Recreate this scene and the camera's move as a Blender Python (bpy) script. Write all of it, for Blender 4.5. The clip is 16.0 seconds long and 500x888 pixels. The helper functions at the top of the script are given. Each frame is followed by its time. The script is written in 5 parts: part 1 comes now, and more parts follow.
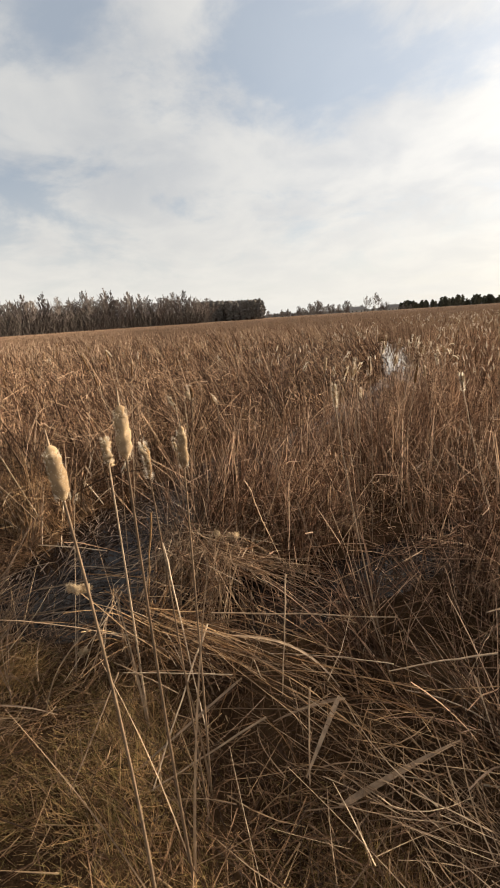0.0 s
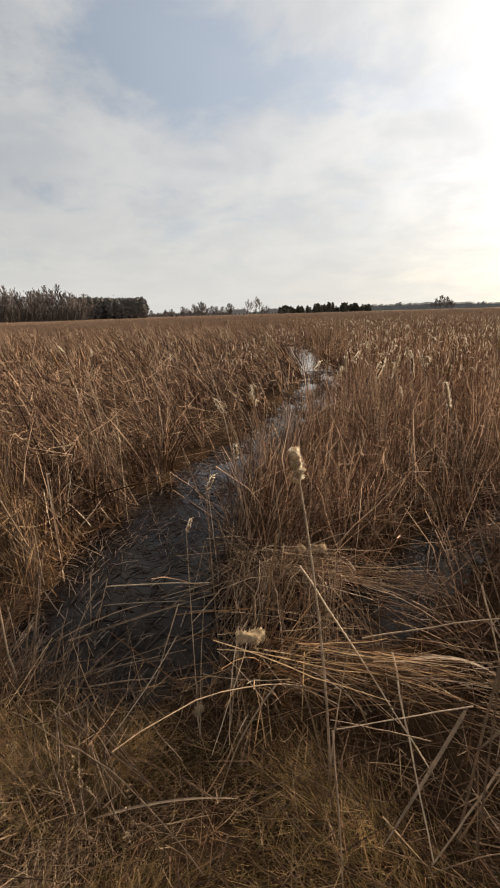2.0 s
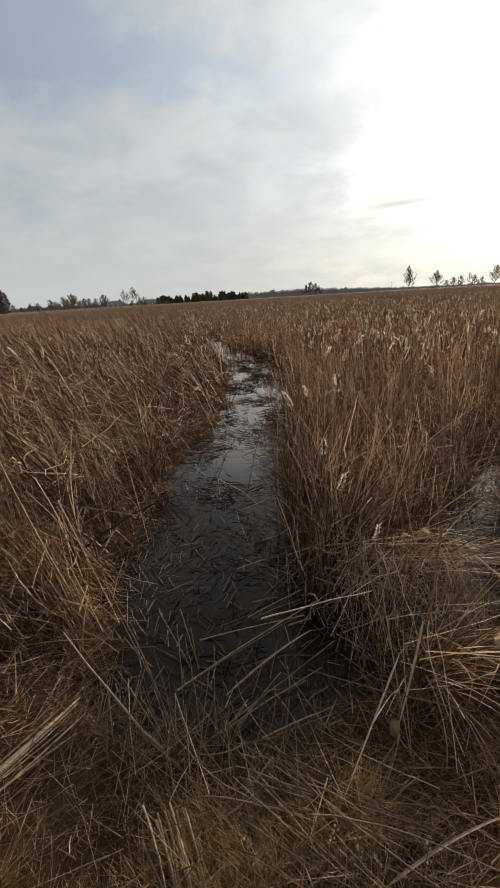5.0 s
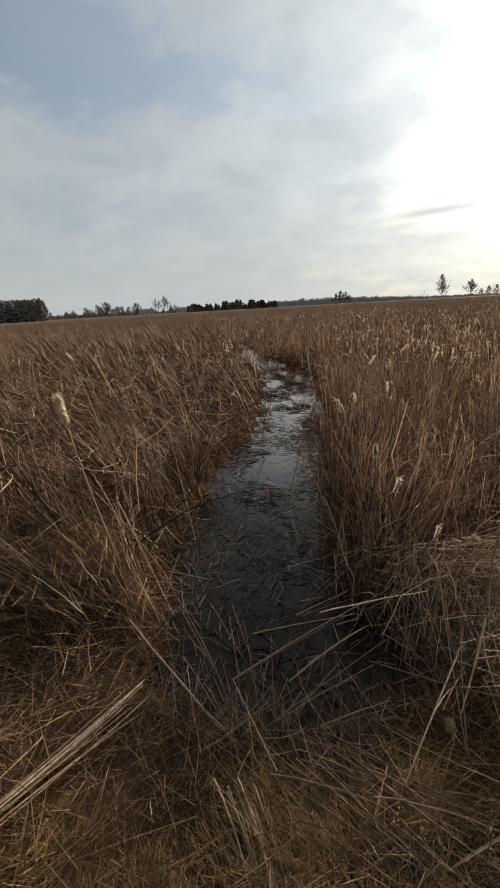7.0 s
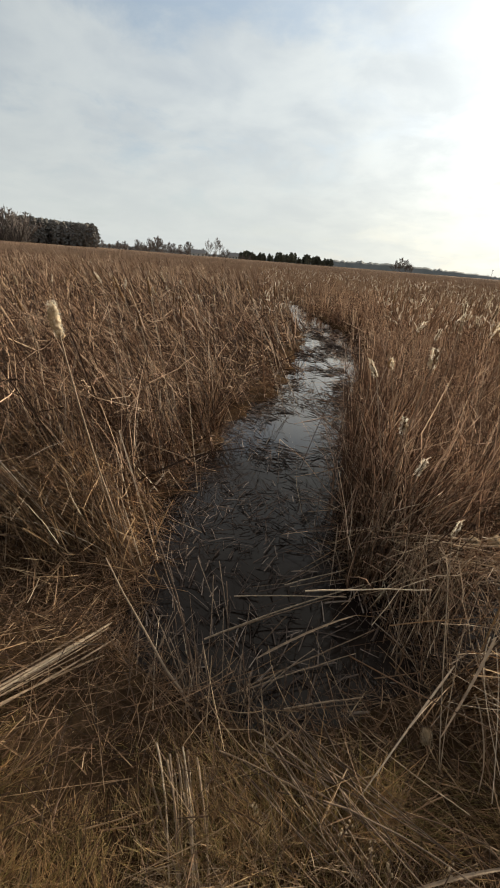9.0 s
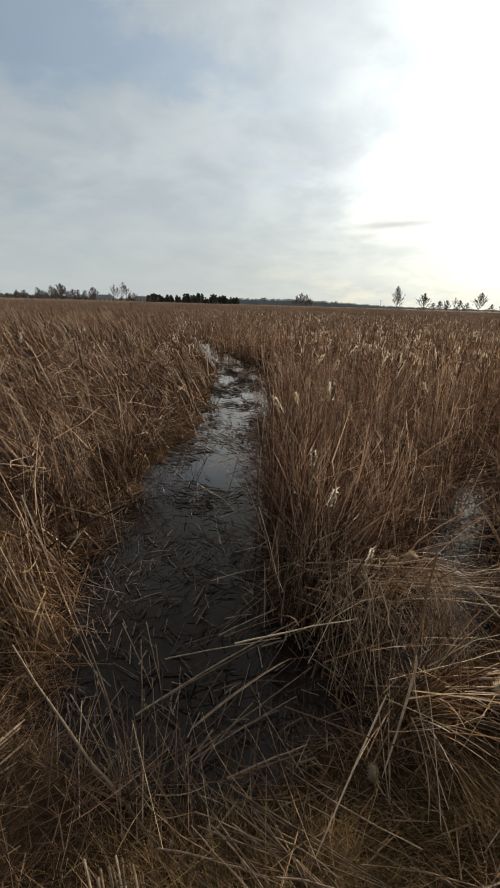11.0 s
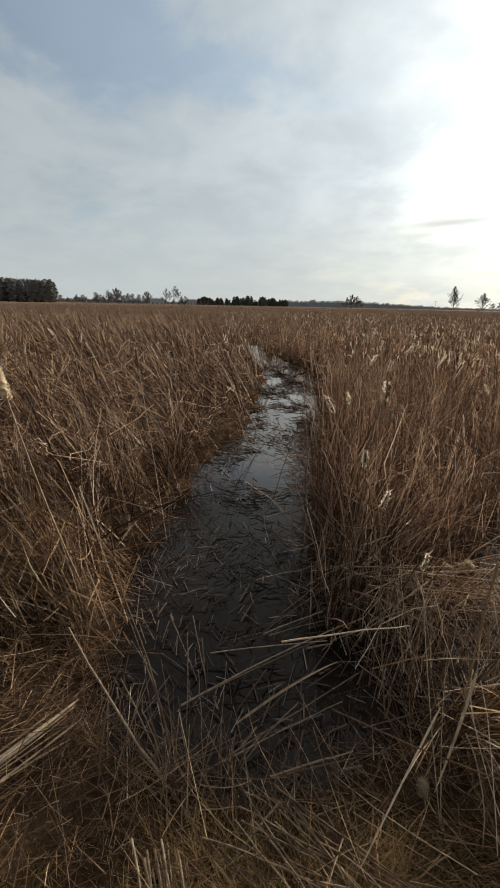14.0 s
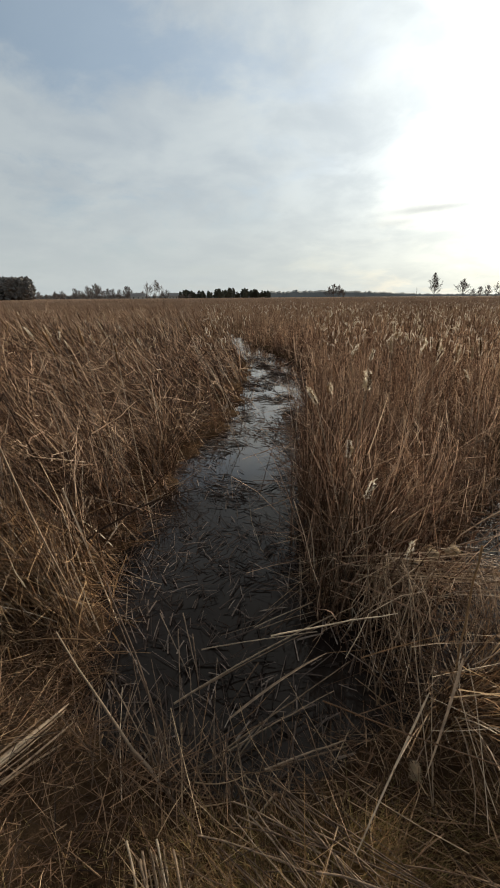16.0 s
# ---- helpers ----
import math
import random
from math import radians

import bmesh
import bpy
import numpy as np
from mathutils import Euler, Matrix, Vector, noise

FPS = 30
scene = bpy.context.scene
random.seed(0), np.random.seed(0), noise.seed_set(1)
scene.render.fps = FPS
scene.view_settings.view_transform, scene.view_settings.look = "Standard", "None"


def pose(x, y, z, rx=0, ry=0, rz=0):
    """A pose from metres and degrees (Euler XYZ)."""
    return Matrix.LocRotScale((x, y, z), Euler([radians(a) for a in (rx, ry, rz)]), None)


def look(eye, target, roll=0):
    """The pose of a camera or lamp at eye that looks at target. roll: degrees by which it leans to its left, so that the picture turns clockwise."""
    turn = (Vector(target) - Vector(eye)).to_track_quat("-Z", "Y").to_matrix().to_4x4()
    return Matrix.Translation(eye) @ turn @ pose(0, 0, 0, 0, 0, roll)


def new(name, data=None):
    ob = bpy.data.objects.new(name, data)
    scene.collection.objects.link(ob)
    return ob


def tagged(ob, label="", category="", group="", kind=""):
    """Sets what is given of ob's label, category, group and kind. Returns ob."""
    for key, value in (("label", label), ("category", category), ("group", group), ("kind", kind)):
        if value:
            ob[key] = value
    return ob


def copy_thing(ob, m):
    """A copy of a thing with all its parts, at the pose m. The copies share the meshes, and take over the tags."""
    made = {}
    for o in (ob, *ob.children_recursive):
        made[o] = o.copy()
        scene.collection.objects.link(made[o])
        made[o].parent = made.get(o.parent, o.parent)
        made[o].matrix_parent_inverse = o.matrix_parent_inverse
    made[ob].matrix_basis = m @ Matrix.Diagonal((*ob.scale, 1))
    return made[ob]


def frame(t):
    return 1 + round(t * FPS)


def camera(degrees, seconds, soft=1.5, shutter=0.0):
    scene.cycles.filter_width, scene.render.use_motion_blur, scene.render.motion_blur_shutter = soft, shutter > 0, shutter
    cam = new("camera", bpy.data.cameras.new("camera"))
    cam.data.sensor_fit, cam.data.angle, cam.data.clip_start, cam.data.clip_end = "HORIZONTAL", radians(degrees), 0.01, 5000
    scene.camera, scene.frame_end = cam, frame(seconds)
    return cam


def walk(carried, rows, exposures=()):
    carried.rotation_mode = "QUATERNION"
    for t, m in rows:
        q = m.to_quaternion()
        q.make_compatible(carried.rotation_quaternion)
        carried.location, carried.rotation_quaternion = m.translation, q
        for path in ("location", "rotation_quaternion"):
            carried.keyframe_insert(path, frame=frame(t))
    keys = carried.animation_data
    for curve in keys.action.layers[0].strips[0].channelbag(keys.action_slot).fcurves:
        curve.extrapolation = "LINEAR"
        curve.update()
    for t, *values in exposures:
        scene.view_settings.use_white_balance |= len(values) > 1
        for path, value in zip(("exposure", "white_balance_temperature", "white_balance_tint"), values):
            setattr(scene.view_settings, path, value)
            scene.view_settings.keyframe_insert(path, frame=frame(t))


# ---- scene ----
cam = camera(61.45, 16.0, soft=1.9, shutter=0.1)
PATH = [
    (0, look((2.740, 0.374, 1.735), (1.588, 1.906, 1.163), -3.72)),
    (0.5, look((2.429, 0.309, 1.719), (1.473, 1.970, 1.148), -2.61)),
    (1, look((2.108, 0.303, 1.756), (1.278, 2.024, 1.163), -3.65)),
    (1.5, look((1.918, 0.170, 1.747), (1.212, 1.951, 1.173), -3.45)),
    (2, look((1.654, 0.057, 1.741), (0.963, 1.838, 1.149), -1.65)),
    (2.5, look((1.362, 0.084, 1.685), (0.527, 1.768, 1.000), -4.61)),
    (3, look((1.247, 0.090, 1.725), (0.379, 1.744, 1.011), -6.69)),
    (3.5, look((1.068, 0.031, 1.745), (0.542, 1.828, 1.042), -3.86)),
    (4, look((0.874, 0.027, 1.754), (0.482, 1.856, 1.046), -3.83)),
    (4.2, look((0.798, 0.061, 1.748), (0.451, 1.907, 1.062), -3.82)),
    (6.3, look((0.394, -0.079, 1.789), (0.266, 1.815, 1.161), -2.66)),
    (6.5, look((0.397, -0.084, 1.786), (0.198, 1.809, 1.174), -3.18)),
    (7, look((0.408, -0.110, 1.780), (0.085, 1.766, 1.165), -3.24)),
    (7.5, look((0.402, -0.105, 1.764), (0.034, 1.767, 1.164), -2.97)),
    (8, look((0.412, -0.018, 1.702), (-0.038, 1.797, 0.992), -0.99)),
    (8.5, look((0.436, 0.075, 1.688), (0.028, 1.858, 0.879), 1.94)),
    (9, look((0.456, 0.113, 1.673), (0.024, 1.893, 0.870), 4.68)),
    (9.5, look((0.503, 0.138, 1.706), (0.187, 1.965, 0.958), 5.49)),
    (9.7, look((0.525, 0.161, 1.705), (0.365, 2.027, 1.003), 4.97)),
    (11.8, look((0.508, 0.165, 1.715), (0.349, 2.068, 1.121), -0.06)),
    (12, look((0.514, 0.163, 1.710), (0.325, 2.068, 1.131), -0.17)),
    (12.5, look((0.505, 0.164, 1.705), (0.264, 2.064, 1.130), 0.20)),
    (13, look((0.500, 0.168, 1.702), (0.218, 2.058, 1.112), 0.40)),
    (13.5, look((0.493, 0.165, 1.701), (0.195, 2.048, 1.094), 0.72)),
    (14, look((0.489, 0.157, 1.693), (0.167, 2.029, 1.066), 1.19)),
    (14.5, look((0.501, 0.159, 1.696), (0.204, 2.032, 1.060), 1.40)),
    (15, look((0.496, 0.157, 1.700), (0.223, 2.034, 1.065), 1.40)),
    (15.5, look((0.498, 0.164, 1.695), (0.221, 2.038, 1.053), 0.63)),
    (16, look((0.507, 0.179, 1.695), (0.244, 2.049, 1.035), -0.44)),
]
EXPOSURES = [(0, 0.74, 7050, 12), (0.5, 0.64, 7000, 12), (1.5, 0.50, 6920, 12), (2, 0.48, 6880, 12), (3, 0.58, 6800, 11), (3.5, 0.36, 6680, 10), (4, 0.3, 6630, 9), (6.3, 0.06, 6330, 7), (7.5, 0.11, 6310, 6), (8, 0.24, 6350, 6), (9, 0.46, 6480, 6), (9.7, 0.24, 6380, 6), (12, 0.08, 6250, 5), (14, 0.16, 6230, 5), (16, 0.18, 6250, 5)]
walk(cam, PATH, EXPOSURES)

# ---- world, sun, light ----
SUN_AZ, SUN_EL = radians(27.1), radians(18)
SUN_DIR = Vector((math.sin(SUN_AZ) * math.cos(SUN_EL), math.cos(SUN_AZ) * math.cos(SUN_EL), math.sin(SUN_EL)))


def build_world():
    world = bpy.data.worlds.new("overcast_sky")
    scene.world = world
    world.use_nodes = True
    nt = world.node_tree
    nt.nodes.clear()
    N, L = nt.nodes.new, nt.links.new

    def math_node(op, a, b=None, c=None, clamp=False):
        n = N("ShaderNodeMath")
        n.operation, n.use_clamp = op, clamp
        for i, v in enumerate((a, b, c)):
            if v is None:
                continue
            if isinstance(v, (int, float)):
                n.inputs[i].default_value = v
            else:
                L(v, n.inputs[i])
        return n.outputs[0]

    def mix(fac, a, b, blend="MIX"):
        n = N("ShaderNodeMix")
        n.data_type, n.blend_type = "RGBA", blend
        for sock, v in ((n.inputs[0], fac), (n.inputs[6], a), (n.inputs[7], b)):
            if isinstance(v, (int, float)):
                sock.default_value = v
            elif isinstance(v, tuple):
                sock.default_value = (*v, 1)
            else:
                L(v, sock)
        return n.outputs[2]

    def ramp(fac, lo, hi):
        n = N("ShaderNodeMapRange")
        n.interpolation_type = "SMOOTHSTEP"
        L(fac, n.inputs[0])
        n.inputs[1].default_value, n.inputs[2].default_value = lo, hi
        return n.outputs[0]

    sky = N("ShaderNodeTexSky")
    sky.sky_type, sky.sun_disc = "NISHITA", False
    sky.sun_elevation, sky.sun_rotation = SUN_EL, SUN_AZ
    sky.air_density, sky.dust_density = 1.0, 1.5
    co = N("ShaderNodeTexCoord").outputs["Generated"]
    sep = N("ShaderNodeSeparateXYZ")
    L(co, sep.inputs[0])
    up = math_node("MAXIMUM", sep.outputs[2], 0.0)
    depth = math_node("ADD", up, 0.26)
    com = N("ShaderNodeCombineXYZ")
    L(math_node("DIVIDE", sep.outputs[0], depth), com.inputs[0])
    L(math_node("DIVIDE", sep.outputs[1], depth), com.inputs[1])

    def clouds(scale, detail, rough, dist, shift):
        m = N("ShaderNodeMapping")
        L(com.outputs[0], m.inputs[0])
        m.inputs["Location"].default_value = shift
        m.inputs["Rotation"].default_value = (0, 0, 0.2)
        m.inputs["Scale"].default_value = (1.25, 1.25, 1.0)
        n = N("ShaderNodeTexNoise")
        L(m.outputs[0], n.inputs["Vector"])
        n.inputs["Scale"].default_value, n.inputs["Detail"].default_value = scale, detail
        n.inputs["Roughness"].default_value, n.inputs["Distortion"].default_value = rough, dist
        return n.outputs["Fac"]

    def toward(az, el, power, amount):
        d = N("ShaderNodeVectorMath")
        d.operation = "DOT_PRODUCT"
        L(co, d.inputs[0])
        a, e = radians(az), radians(el)
        d.inputs[1].default_value = (math.sin(a) * math.cos(e), math.cos(a) * math.cos(e), math.sin(e))
        return math_node("MULTIPLY", math_node("POWER", math_node("MAXIMUM", d.outputs["Value"], 0.0), power), amount)

    az = math_node("ARCTAN2", sep.outputs[0], sep.outputs[1])
    el = math_node("ARCSINE", sep.outputs[2])

    def streak(a, e, wide, thin, slope=0.0):
        u = math_node("DIVIDE", math_node("SUBTRACT", az, radians(a)), radians(wide))
        tilt = math_node("MULTIPLY", math_node("SUBTRACT", az, radians(a)), slope)
        v = math_node("DIVIDE", math_node("SUBTRACT", math_node("SUBTRACT", el, radians(e)), tilt), radians(thin))
        r2 = math_node("ADD", math_node("MULTIPLY", u, u), math_node("MULTIPLY", v, v))
        return math_node("EXPONENT", math_node("MULTIPLY", r2, -1.0))

    # two openings in the cloud where the blue shows; an unseen closed deck added overhead
    cloudy = clouds(1.9, 8.0, 0.60, 0.3, CLOUD_SHIFT)
    cloudy = math_node("SUBTRACT", cloudy, math_node("MULTIPLY", streak(-26.0, 24.6, 24, 4.6, -0.10), 0.25))
    bank = math_node("ADD", streak(-36.0, 16.8, 14, 3.0, -0.06), math_node("MULTIPLY", streak(-15.0, 15.6, 12, 2.8), 0.9))
    cloudy = math_node("ADD", cloudy, math_node("MULTIPLY", bank, 0.14))
    cloudy = math_node("SUBTRACT", cloudy, math_node("MULTIPLY", streak(-63.9, 13, 8, 4), 0.20))
    cloudy = math_node("ADD", cloudy, math_node("MULTIPLY", ramp(el, 0.60, 0.95), 0.25))
    cover = ramp(cloudy, 0.29, 0.53)
    shade = ramp(clouds(2.3, 8.0, 0.56, 0.3, (3.1, 0.4, 0)), 0.30, 0.70)
    dot = N("ShaderNodeVectorMath")
    dot.operation = "DOT_PRODUCT"
    L(co, dot.inputs[0])
    dot.inputs[1].default_value = SUN_DIR
    near_sun = math_node("MAXIMUM", dot.outputs["Value"], 0.0)
    blue = mix(0.35, (0.30, 0.368, 0.460), mix(1.0, sky.outputs[0], (0.10, 0.10, 0.10), "MULTIPLY"))
    cloud = mix(shade, (0.42, 0.45, 0.485), (0.525, 0.545, 0.555))
    body = mix(math_node("MULTIPLY_ADD", cover, 0.74, 0.18), blue, cloud)
    # overhead, out of view, greyed and warmed so the water mirrors less blue
    body = mix(math_node("MULTIPLY", ramp(el, 0.52, 0.95), 0.7), body, (0.375, 0.355, 0.33))
    low = ramp(math_node("SUBTRACT", 0.30, up), 0.0, 0.30)
    body = mix(math_node("MULTIPLY", ramp(math_node("MULTIPLY", az, -1.0), 0.25, 0.95), 0.80), body, mix(1.0, body, (0.72, 0.735, 0.75), "MULTIPLY"))
    body = mix(math_node("MULTIPLY", low, 0.75), body, (0.52, 0.53, 0.515))
    halo = math_node("MULTIPLY", math_node("POWER", near_sun, 10.0), 0.56)
    halo = math_node("ADD", halo, math_node("MULTIPLY", math_node("POWER", near_sun, 55.0), 1.1))
    halo = math_node("ADD", halo, math_node("MULTIPLY", math_node("POWER", near_sun, 600.0), 4.0))
    halo = math_node("MULTIPLY", halo, math_node("MULTIPLY_ADD", shade, 0.35, 0.75))
    warm = mix(math_node("MULTIPLY", low, low), (1.0, 0.97, 0.90), (1.0, 0.88, 0.62))
    glow = mix(1.0, warm, mix(1.0, halo, (1, 1, 1), "MULTIPLY"), "MULTIPLY")
    total = mix(1.0, body, glow, "ADD")
    # thin grey streaks of cloud low under the sun
    veil = math_node("ADD", math_node("MULTIPLY", streak(13.3, 9.2, 4.8, 0.45, 0.05), 0.60), math_node("MULTIPLY", streak(9.6, 8.0, 3.4, 0.38, 0.05), 0.26))
    total = mix(veil, total, (0.40, 0.40, 0.40))
    bg = N("ShaderNodeBackground")
    L(total, bg.inputs[0])
    bg.inputs[1].default_value = 1.0
    L(bg.outputs[0], N("ShaderNodeOutputWorld").inputs[0])


CLOUD_SHIFT = (0.0, 0.0, 0.0)
build_world()
sun_data = bpy.data.lights.new("sun", "SUN")
sun_data.energy, sun_data.angle, sun_data.color = 7.4, radians(3), (1.0, 0.87, 0.68)
sun = new("sun", sun_data)
sun.matrix_world = look(SUN_DIR * 60, (0, 0, 0))

# ---- materials ----


def node_material(name):
    m = bpy.data.materials.new(name)
    m.use_nodes = True
    nt = m.node_tree
    return m, nt, nt.nodes["Principled BSDF"], nt.nodes["Material Output"]


def color_ramp(nt, fac, stops):
    n = nt.nodes.new("ShaderNodeValToRGB")
    els = n.color_ramp.elements
    while len(els) < len(stops):
        els.new(0.5)
    for e, (p, c) in zip(els, stops):
        e.position, e.color = p, (*c, 1)
    nt.links.new(fac, n.inputs[0])
    return n.outputs[0]


def noise_tex(nt, scale, detail=4, rough=0.55, vec=None):
    n = nt.nodes.new("ShaderNodeTexNoise")
    n.inputs["Scale"].default_value, n.inputs["Detail"].default_value, n.inputs["Roughness"].default_value = scale, detail, rough
    if vec is None:
        c = nt.nodes.new("ShaderNodeTexCoord")
        vec = c.outputs["Object"]
    nt.links.new(vec, n.inputs["Vector"])
    return n.outputs["Fac"]


def mix_rgb(nt, fac, a, b, blend="MIX"):
    n = nt.nodes.new("ShaderNodeMix")
    n.data_type, n.blend_type = "RGBA", blend
    for sock, v in ((n.inputs[0], fac), (n.inputs[6], a), (n.inputs[7], b)):
        if isinstance(v, (int, float)):
            sock.default_value = v
        elif isinstance(v, tuple):
            sock.default_value = (*v, 1)
        else:
            nt.links.new(v, sock)
    return n.outputs[2]


def bump(nt, bsdf, height, strength, distance):
    n = nt.nodes.new("ShaderNodeBump")
    n.inputs["Strength"].default_value, n.inputs["Distance"].default_value = strength, distance
    nt.links.new(height, n.inputs["Height"])
    nt.links.new(n.outputs[0], bsdf.inputs["Normal"])


def plant_material(name, stops, zone=((1, 1, 1), (1, 1, 1)), translucent=0.3, rough=0.58, per_object=False, zone_scale=0.7):
    """Dry plant tissue: every blade has its own tone, with slow patches over the ground and fine streaks."""
    m, nt, b, out = node_material(name)
    if per_object:
        rnd = nt.nodes.new("ShaderNodeObjectInfo").outputs["Random"]
    else:
        rnd = nt.nodes.new("ShaderNodeNewGeometry").outputs["Random Per Island"]
    col = color_ramp(nt, rnd, stops)
    patch = color_ramp(nt, noise_tex(nt, zone_scale, 3), [(0.36, zone[0]), (0.64, zone[1])])
    col = mix_rgb(nt, 1.0, col, patch, "MULTIPLY")
    fine = color_ramp(nt, noise_tex(nt, 38, 3, 0.6), [(0.3, (0.62, 0.6, 0.58)), (0.7, (1.25, 1.22, 1.15))])
    col = mix_rgb(nt, 1.0, col, fine, "MULTIPLY")
    nt.links.new(col, b.inputs["Base Color"])
    b.inputs["Roughness"].default_value = rough
    b.inputs["Specular IOR Level"].default_value = 0.22 if rough < 0.6 else 0.12
    t = nt.nodes.new("ShaderNodeBsdfTranslucent")
    nt.links.new(col, t.inputs[0])
    s = nt.nodes.new("ShaderNodeMixShader")
    s.inputs[0].default_value = translucent
    nt.links.new(b.outputs[0], s.inputs[1])
    nt.links.new(t.outputs[0], s.inputs[2])
    nt.links.new(s.outputs[0], out.inputs[0])
    return m


# near-black and pale ends put shaded gaps and sunlit strands into leaf colour
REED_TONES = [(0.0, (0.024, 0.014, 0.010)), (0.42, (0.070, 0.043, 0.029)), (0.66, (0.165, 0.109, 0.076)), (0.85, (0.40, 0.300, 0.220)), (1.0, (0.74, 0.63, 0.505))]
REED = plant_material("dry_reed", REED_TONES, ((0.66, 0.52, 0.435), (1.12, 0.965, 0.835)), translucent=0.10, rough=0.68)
# paler, greyer reed tones: the sun-glare veil over the east bed, as colour
REED_GLARE = plant_material("dry_reed_east", [(0.0, (0.036, 0.024, 0.018)), (0.34, (0.110, 0.074, 0.056)), (0.62, (0.245, 0.177, 0.137)), (0.84, (0.48, 0.385, 0.305)), (1.0, (0.76, 0.68, 0.57))],
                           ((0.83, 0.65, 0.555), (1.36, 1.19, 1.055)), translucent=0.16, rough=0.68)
REED_SINGLE = plant_material("dry_reed_single", REED_TONES, translucent=0.10, rough=0.68, per_object=True)
REED_FAR = plant_material("dry_reed_far", [(0.0, (0.095, 0.064, 0.049)), (0.5, (0.225, 0.157, 0.115)), (0.9, (0.380, 0.290, 0.220)), (1.0, (0.560, 0.475, 0.385))],
                          ((0.86, 0.76, 0.70), (1.1, 1.02, 0.96)), translucent=0.17, rough=0.85, zone_scale=0.12)
LITTER = plant_material("wet_litter", [(0.0, (0.036, 0.024, 0.018)), (0.5, (0.142, 0.086, 0.055)), (0.82, (0.28, 0.186, 0.124)), (1.0, (0.50, 0.39, 0.28))],
                        ((0.8, 0.7, 0.6), (1.1, 1.05, 0.95)), translucent=0.15)
GOLD = plant_material("golden_reed", [(0.0, (0.060, 0.035, 0.020)), (0.40, (0.165, 0.104, 0.062)), (0.74, (0.35, 0.240, 0.148)), (1.0, (0.64, 0.50, 0.34))],
                      ((0.70, 0.60, 0.52), (1.15, 1.06, 0.95)), zone_scale=3.0)
BLEACHED = plant_material("bleached_reed", [(0.0, (0.14, 0.094, 0.064)), (0.45, (0.30, 0.218, 0.155)), (0.8, (0.50, 0.395, 0.295)), (1.0, (0.72, 0.61, 0.48))], ((0.75, 0.66, 0.58), (1.12, 1.06, 0.98)), translucent=0.15, zone_scale=3.0)
STRAW = plant_material("pale_straw", [(0.0, (0.20, 0.134, 0.090)), (0.6, (0.37, 0.272, 0.192)), (1.0, (0.62, 0.505, 0.385))], translucent=0.2, per_object=True)
GRASS = plant_material("bank_grass", [(0.0, (0.10, 0.066, 0.043)), (0.28, (0.27, 0.185, 0.116)), (0.52, (0.48, 0.352, 0.222)), (0.60, (0.16, 0.148, 0.068)), (0.84, (0.27, 0.235, 0.112)), (1.0, (0.70, 0.56, 0.40))],
                       ((0.62, 0.53, 0.42), (1.42, 1.26, 1.03)), translucent=0.32, zone_scale=7.0)
STALK = plant_material("cattail_stalk", [(0.0, (0.16, 0.110, 0.074)), (0.5, (0.26, 0.188, 0.132)), (1.0, (0.38, 0.293, 0.215))], translucent=0.1, per_object=True)
STEM = plant_material("dull_stem", [(0.0, (0.080, 0.052, 0.037)), (0.5, (0.155, 0.105, 0.075)), (1.0, (0.30, 0.22, 0.162))], translucent=0.05, rough=0.65, per_object=True)
FLUFF = plant_material("seed_fluff", [(0.0, (0.58, 0.50, 0.41)), (0.5, (0.70, 0.63, 0.54)), (1.0, (0.84, 0.79, 0.71))], translucent=0.72, rough=0.95, per_object=True)
WOOL = plant_material("loose_wool", [(0.0, (0.34, 0.26, 0.175)), (0.5, (0.45, 0.355, 0.25)), (1.0, (0.60, 0.50, 0.37))], translucent=0.45, rough=0.95, per_object=True)
TAN = plant_material("seed_tan", [(0.0, (0.26, 0.180, 0.110)), (1.0, (0.39, 0.290, 0.190))], translucent=0.2, rough=0.95, per_object=True)
HEADS_FAR = plant_material("far_seed_head", [(0.0, (0.10, 0.06, 0.035)), (0.48, (0.23, 0.16, 0.11)), (0.58, (0.52, 0.44, 0.36)), (1.0, (0.86, 0.81, 0.74))], translucent=0.6, rough=0.9)
HEADS_WEST = plant_material("far_brown_head", [(0.0, (0.09, 0.055, 0.032)), (0.6, (0.22, 0.145, 0.09)), (0.8, (0.40, 0.30, 0.20)), (1.0, (0.75, 0.66, 0.52))], translucent=0.3, rough=0.9)
# grey of bare wood, with some distance haze put into the colour
SPRUCE = plant_material("dense_wood_crown", [(0.0, (0.135, 0.130, 0.128)), (1.0, (0.175, 0.168, 0.163))], translucent=0.05, rough=0.9, per_object=True)
SEED_BROWN = plant_material("seed_brown", [(0.0, (0.085, 0.045, 0.022)), (0.6, (0.16, 0.09, 0.045)), (1.0, (0.27, 0.17, 0.09))], translucent=0.1, rough=0.9, per_object=True)
FLOATING = plant_material("floating_reed", [(0.0, (0.024, 0.018, 0.016)), (0.45, (0.075, 0.056, 0.049)), (0.82, (0.175, 0.135, 0.117)), (1.0, (0.36, 0.29, 0.25))], translucent=0.05, rough=0.85)
# far bark, twigs and needles painted greyer to stand for distance haze
BARK = plant_material("grey_bark", [(0.0, (0.13, 0.112, 0.104)), (1.0, (0.21, 0.185, 0.172))], translucent=0.0, rough=0.9, per_object=True)
TWIGS = plant_material("bare_twigs", [(0.0, (0.115, 0.098, 0.094)), (1.0, (0.185, 0.160, 0.152))], translucent=0.0, rough=0.9, per_object=True)
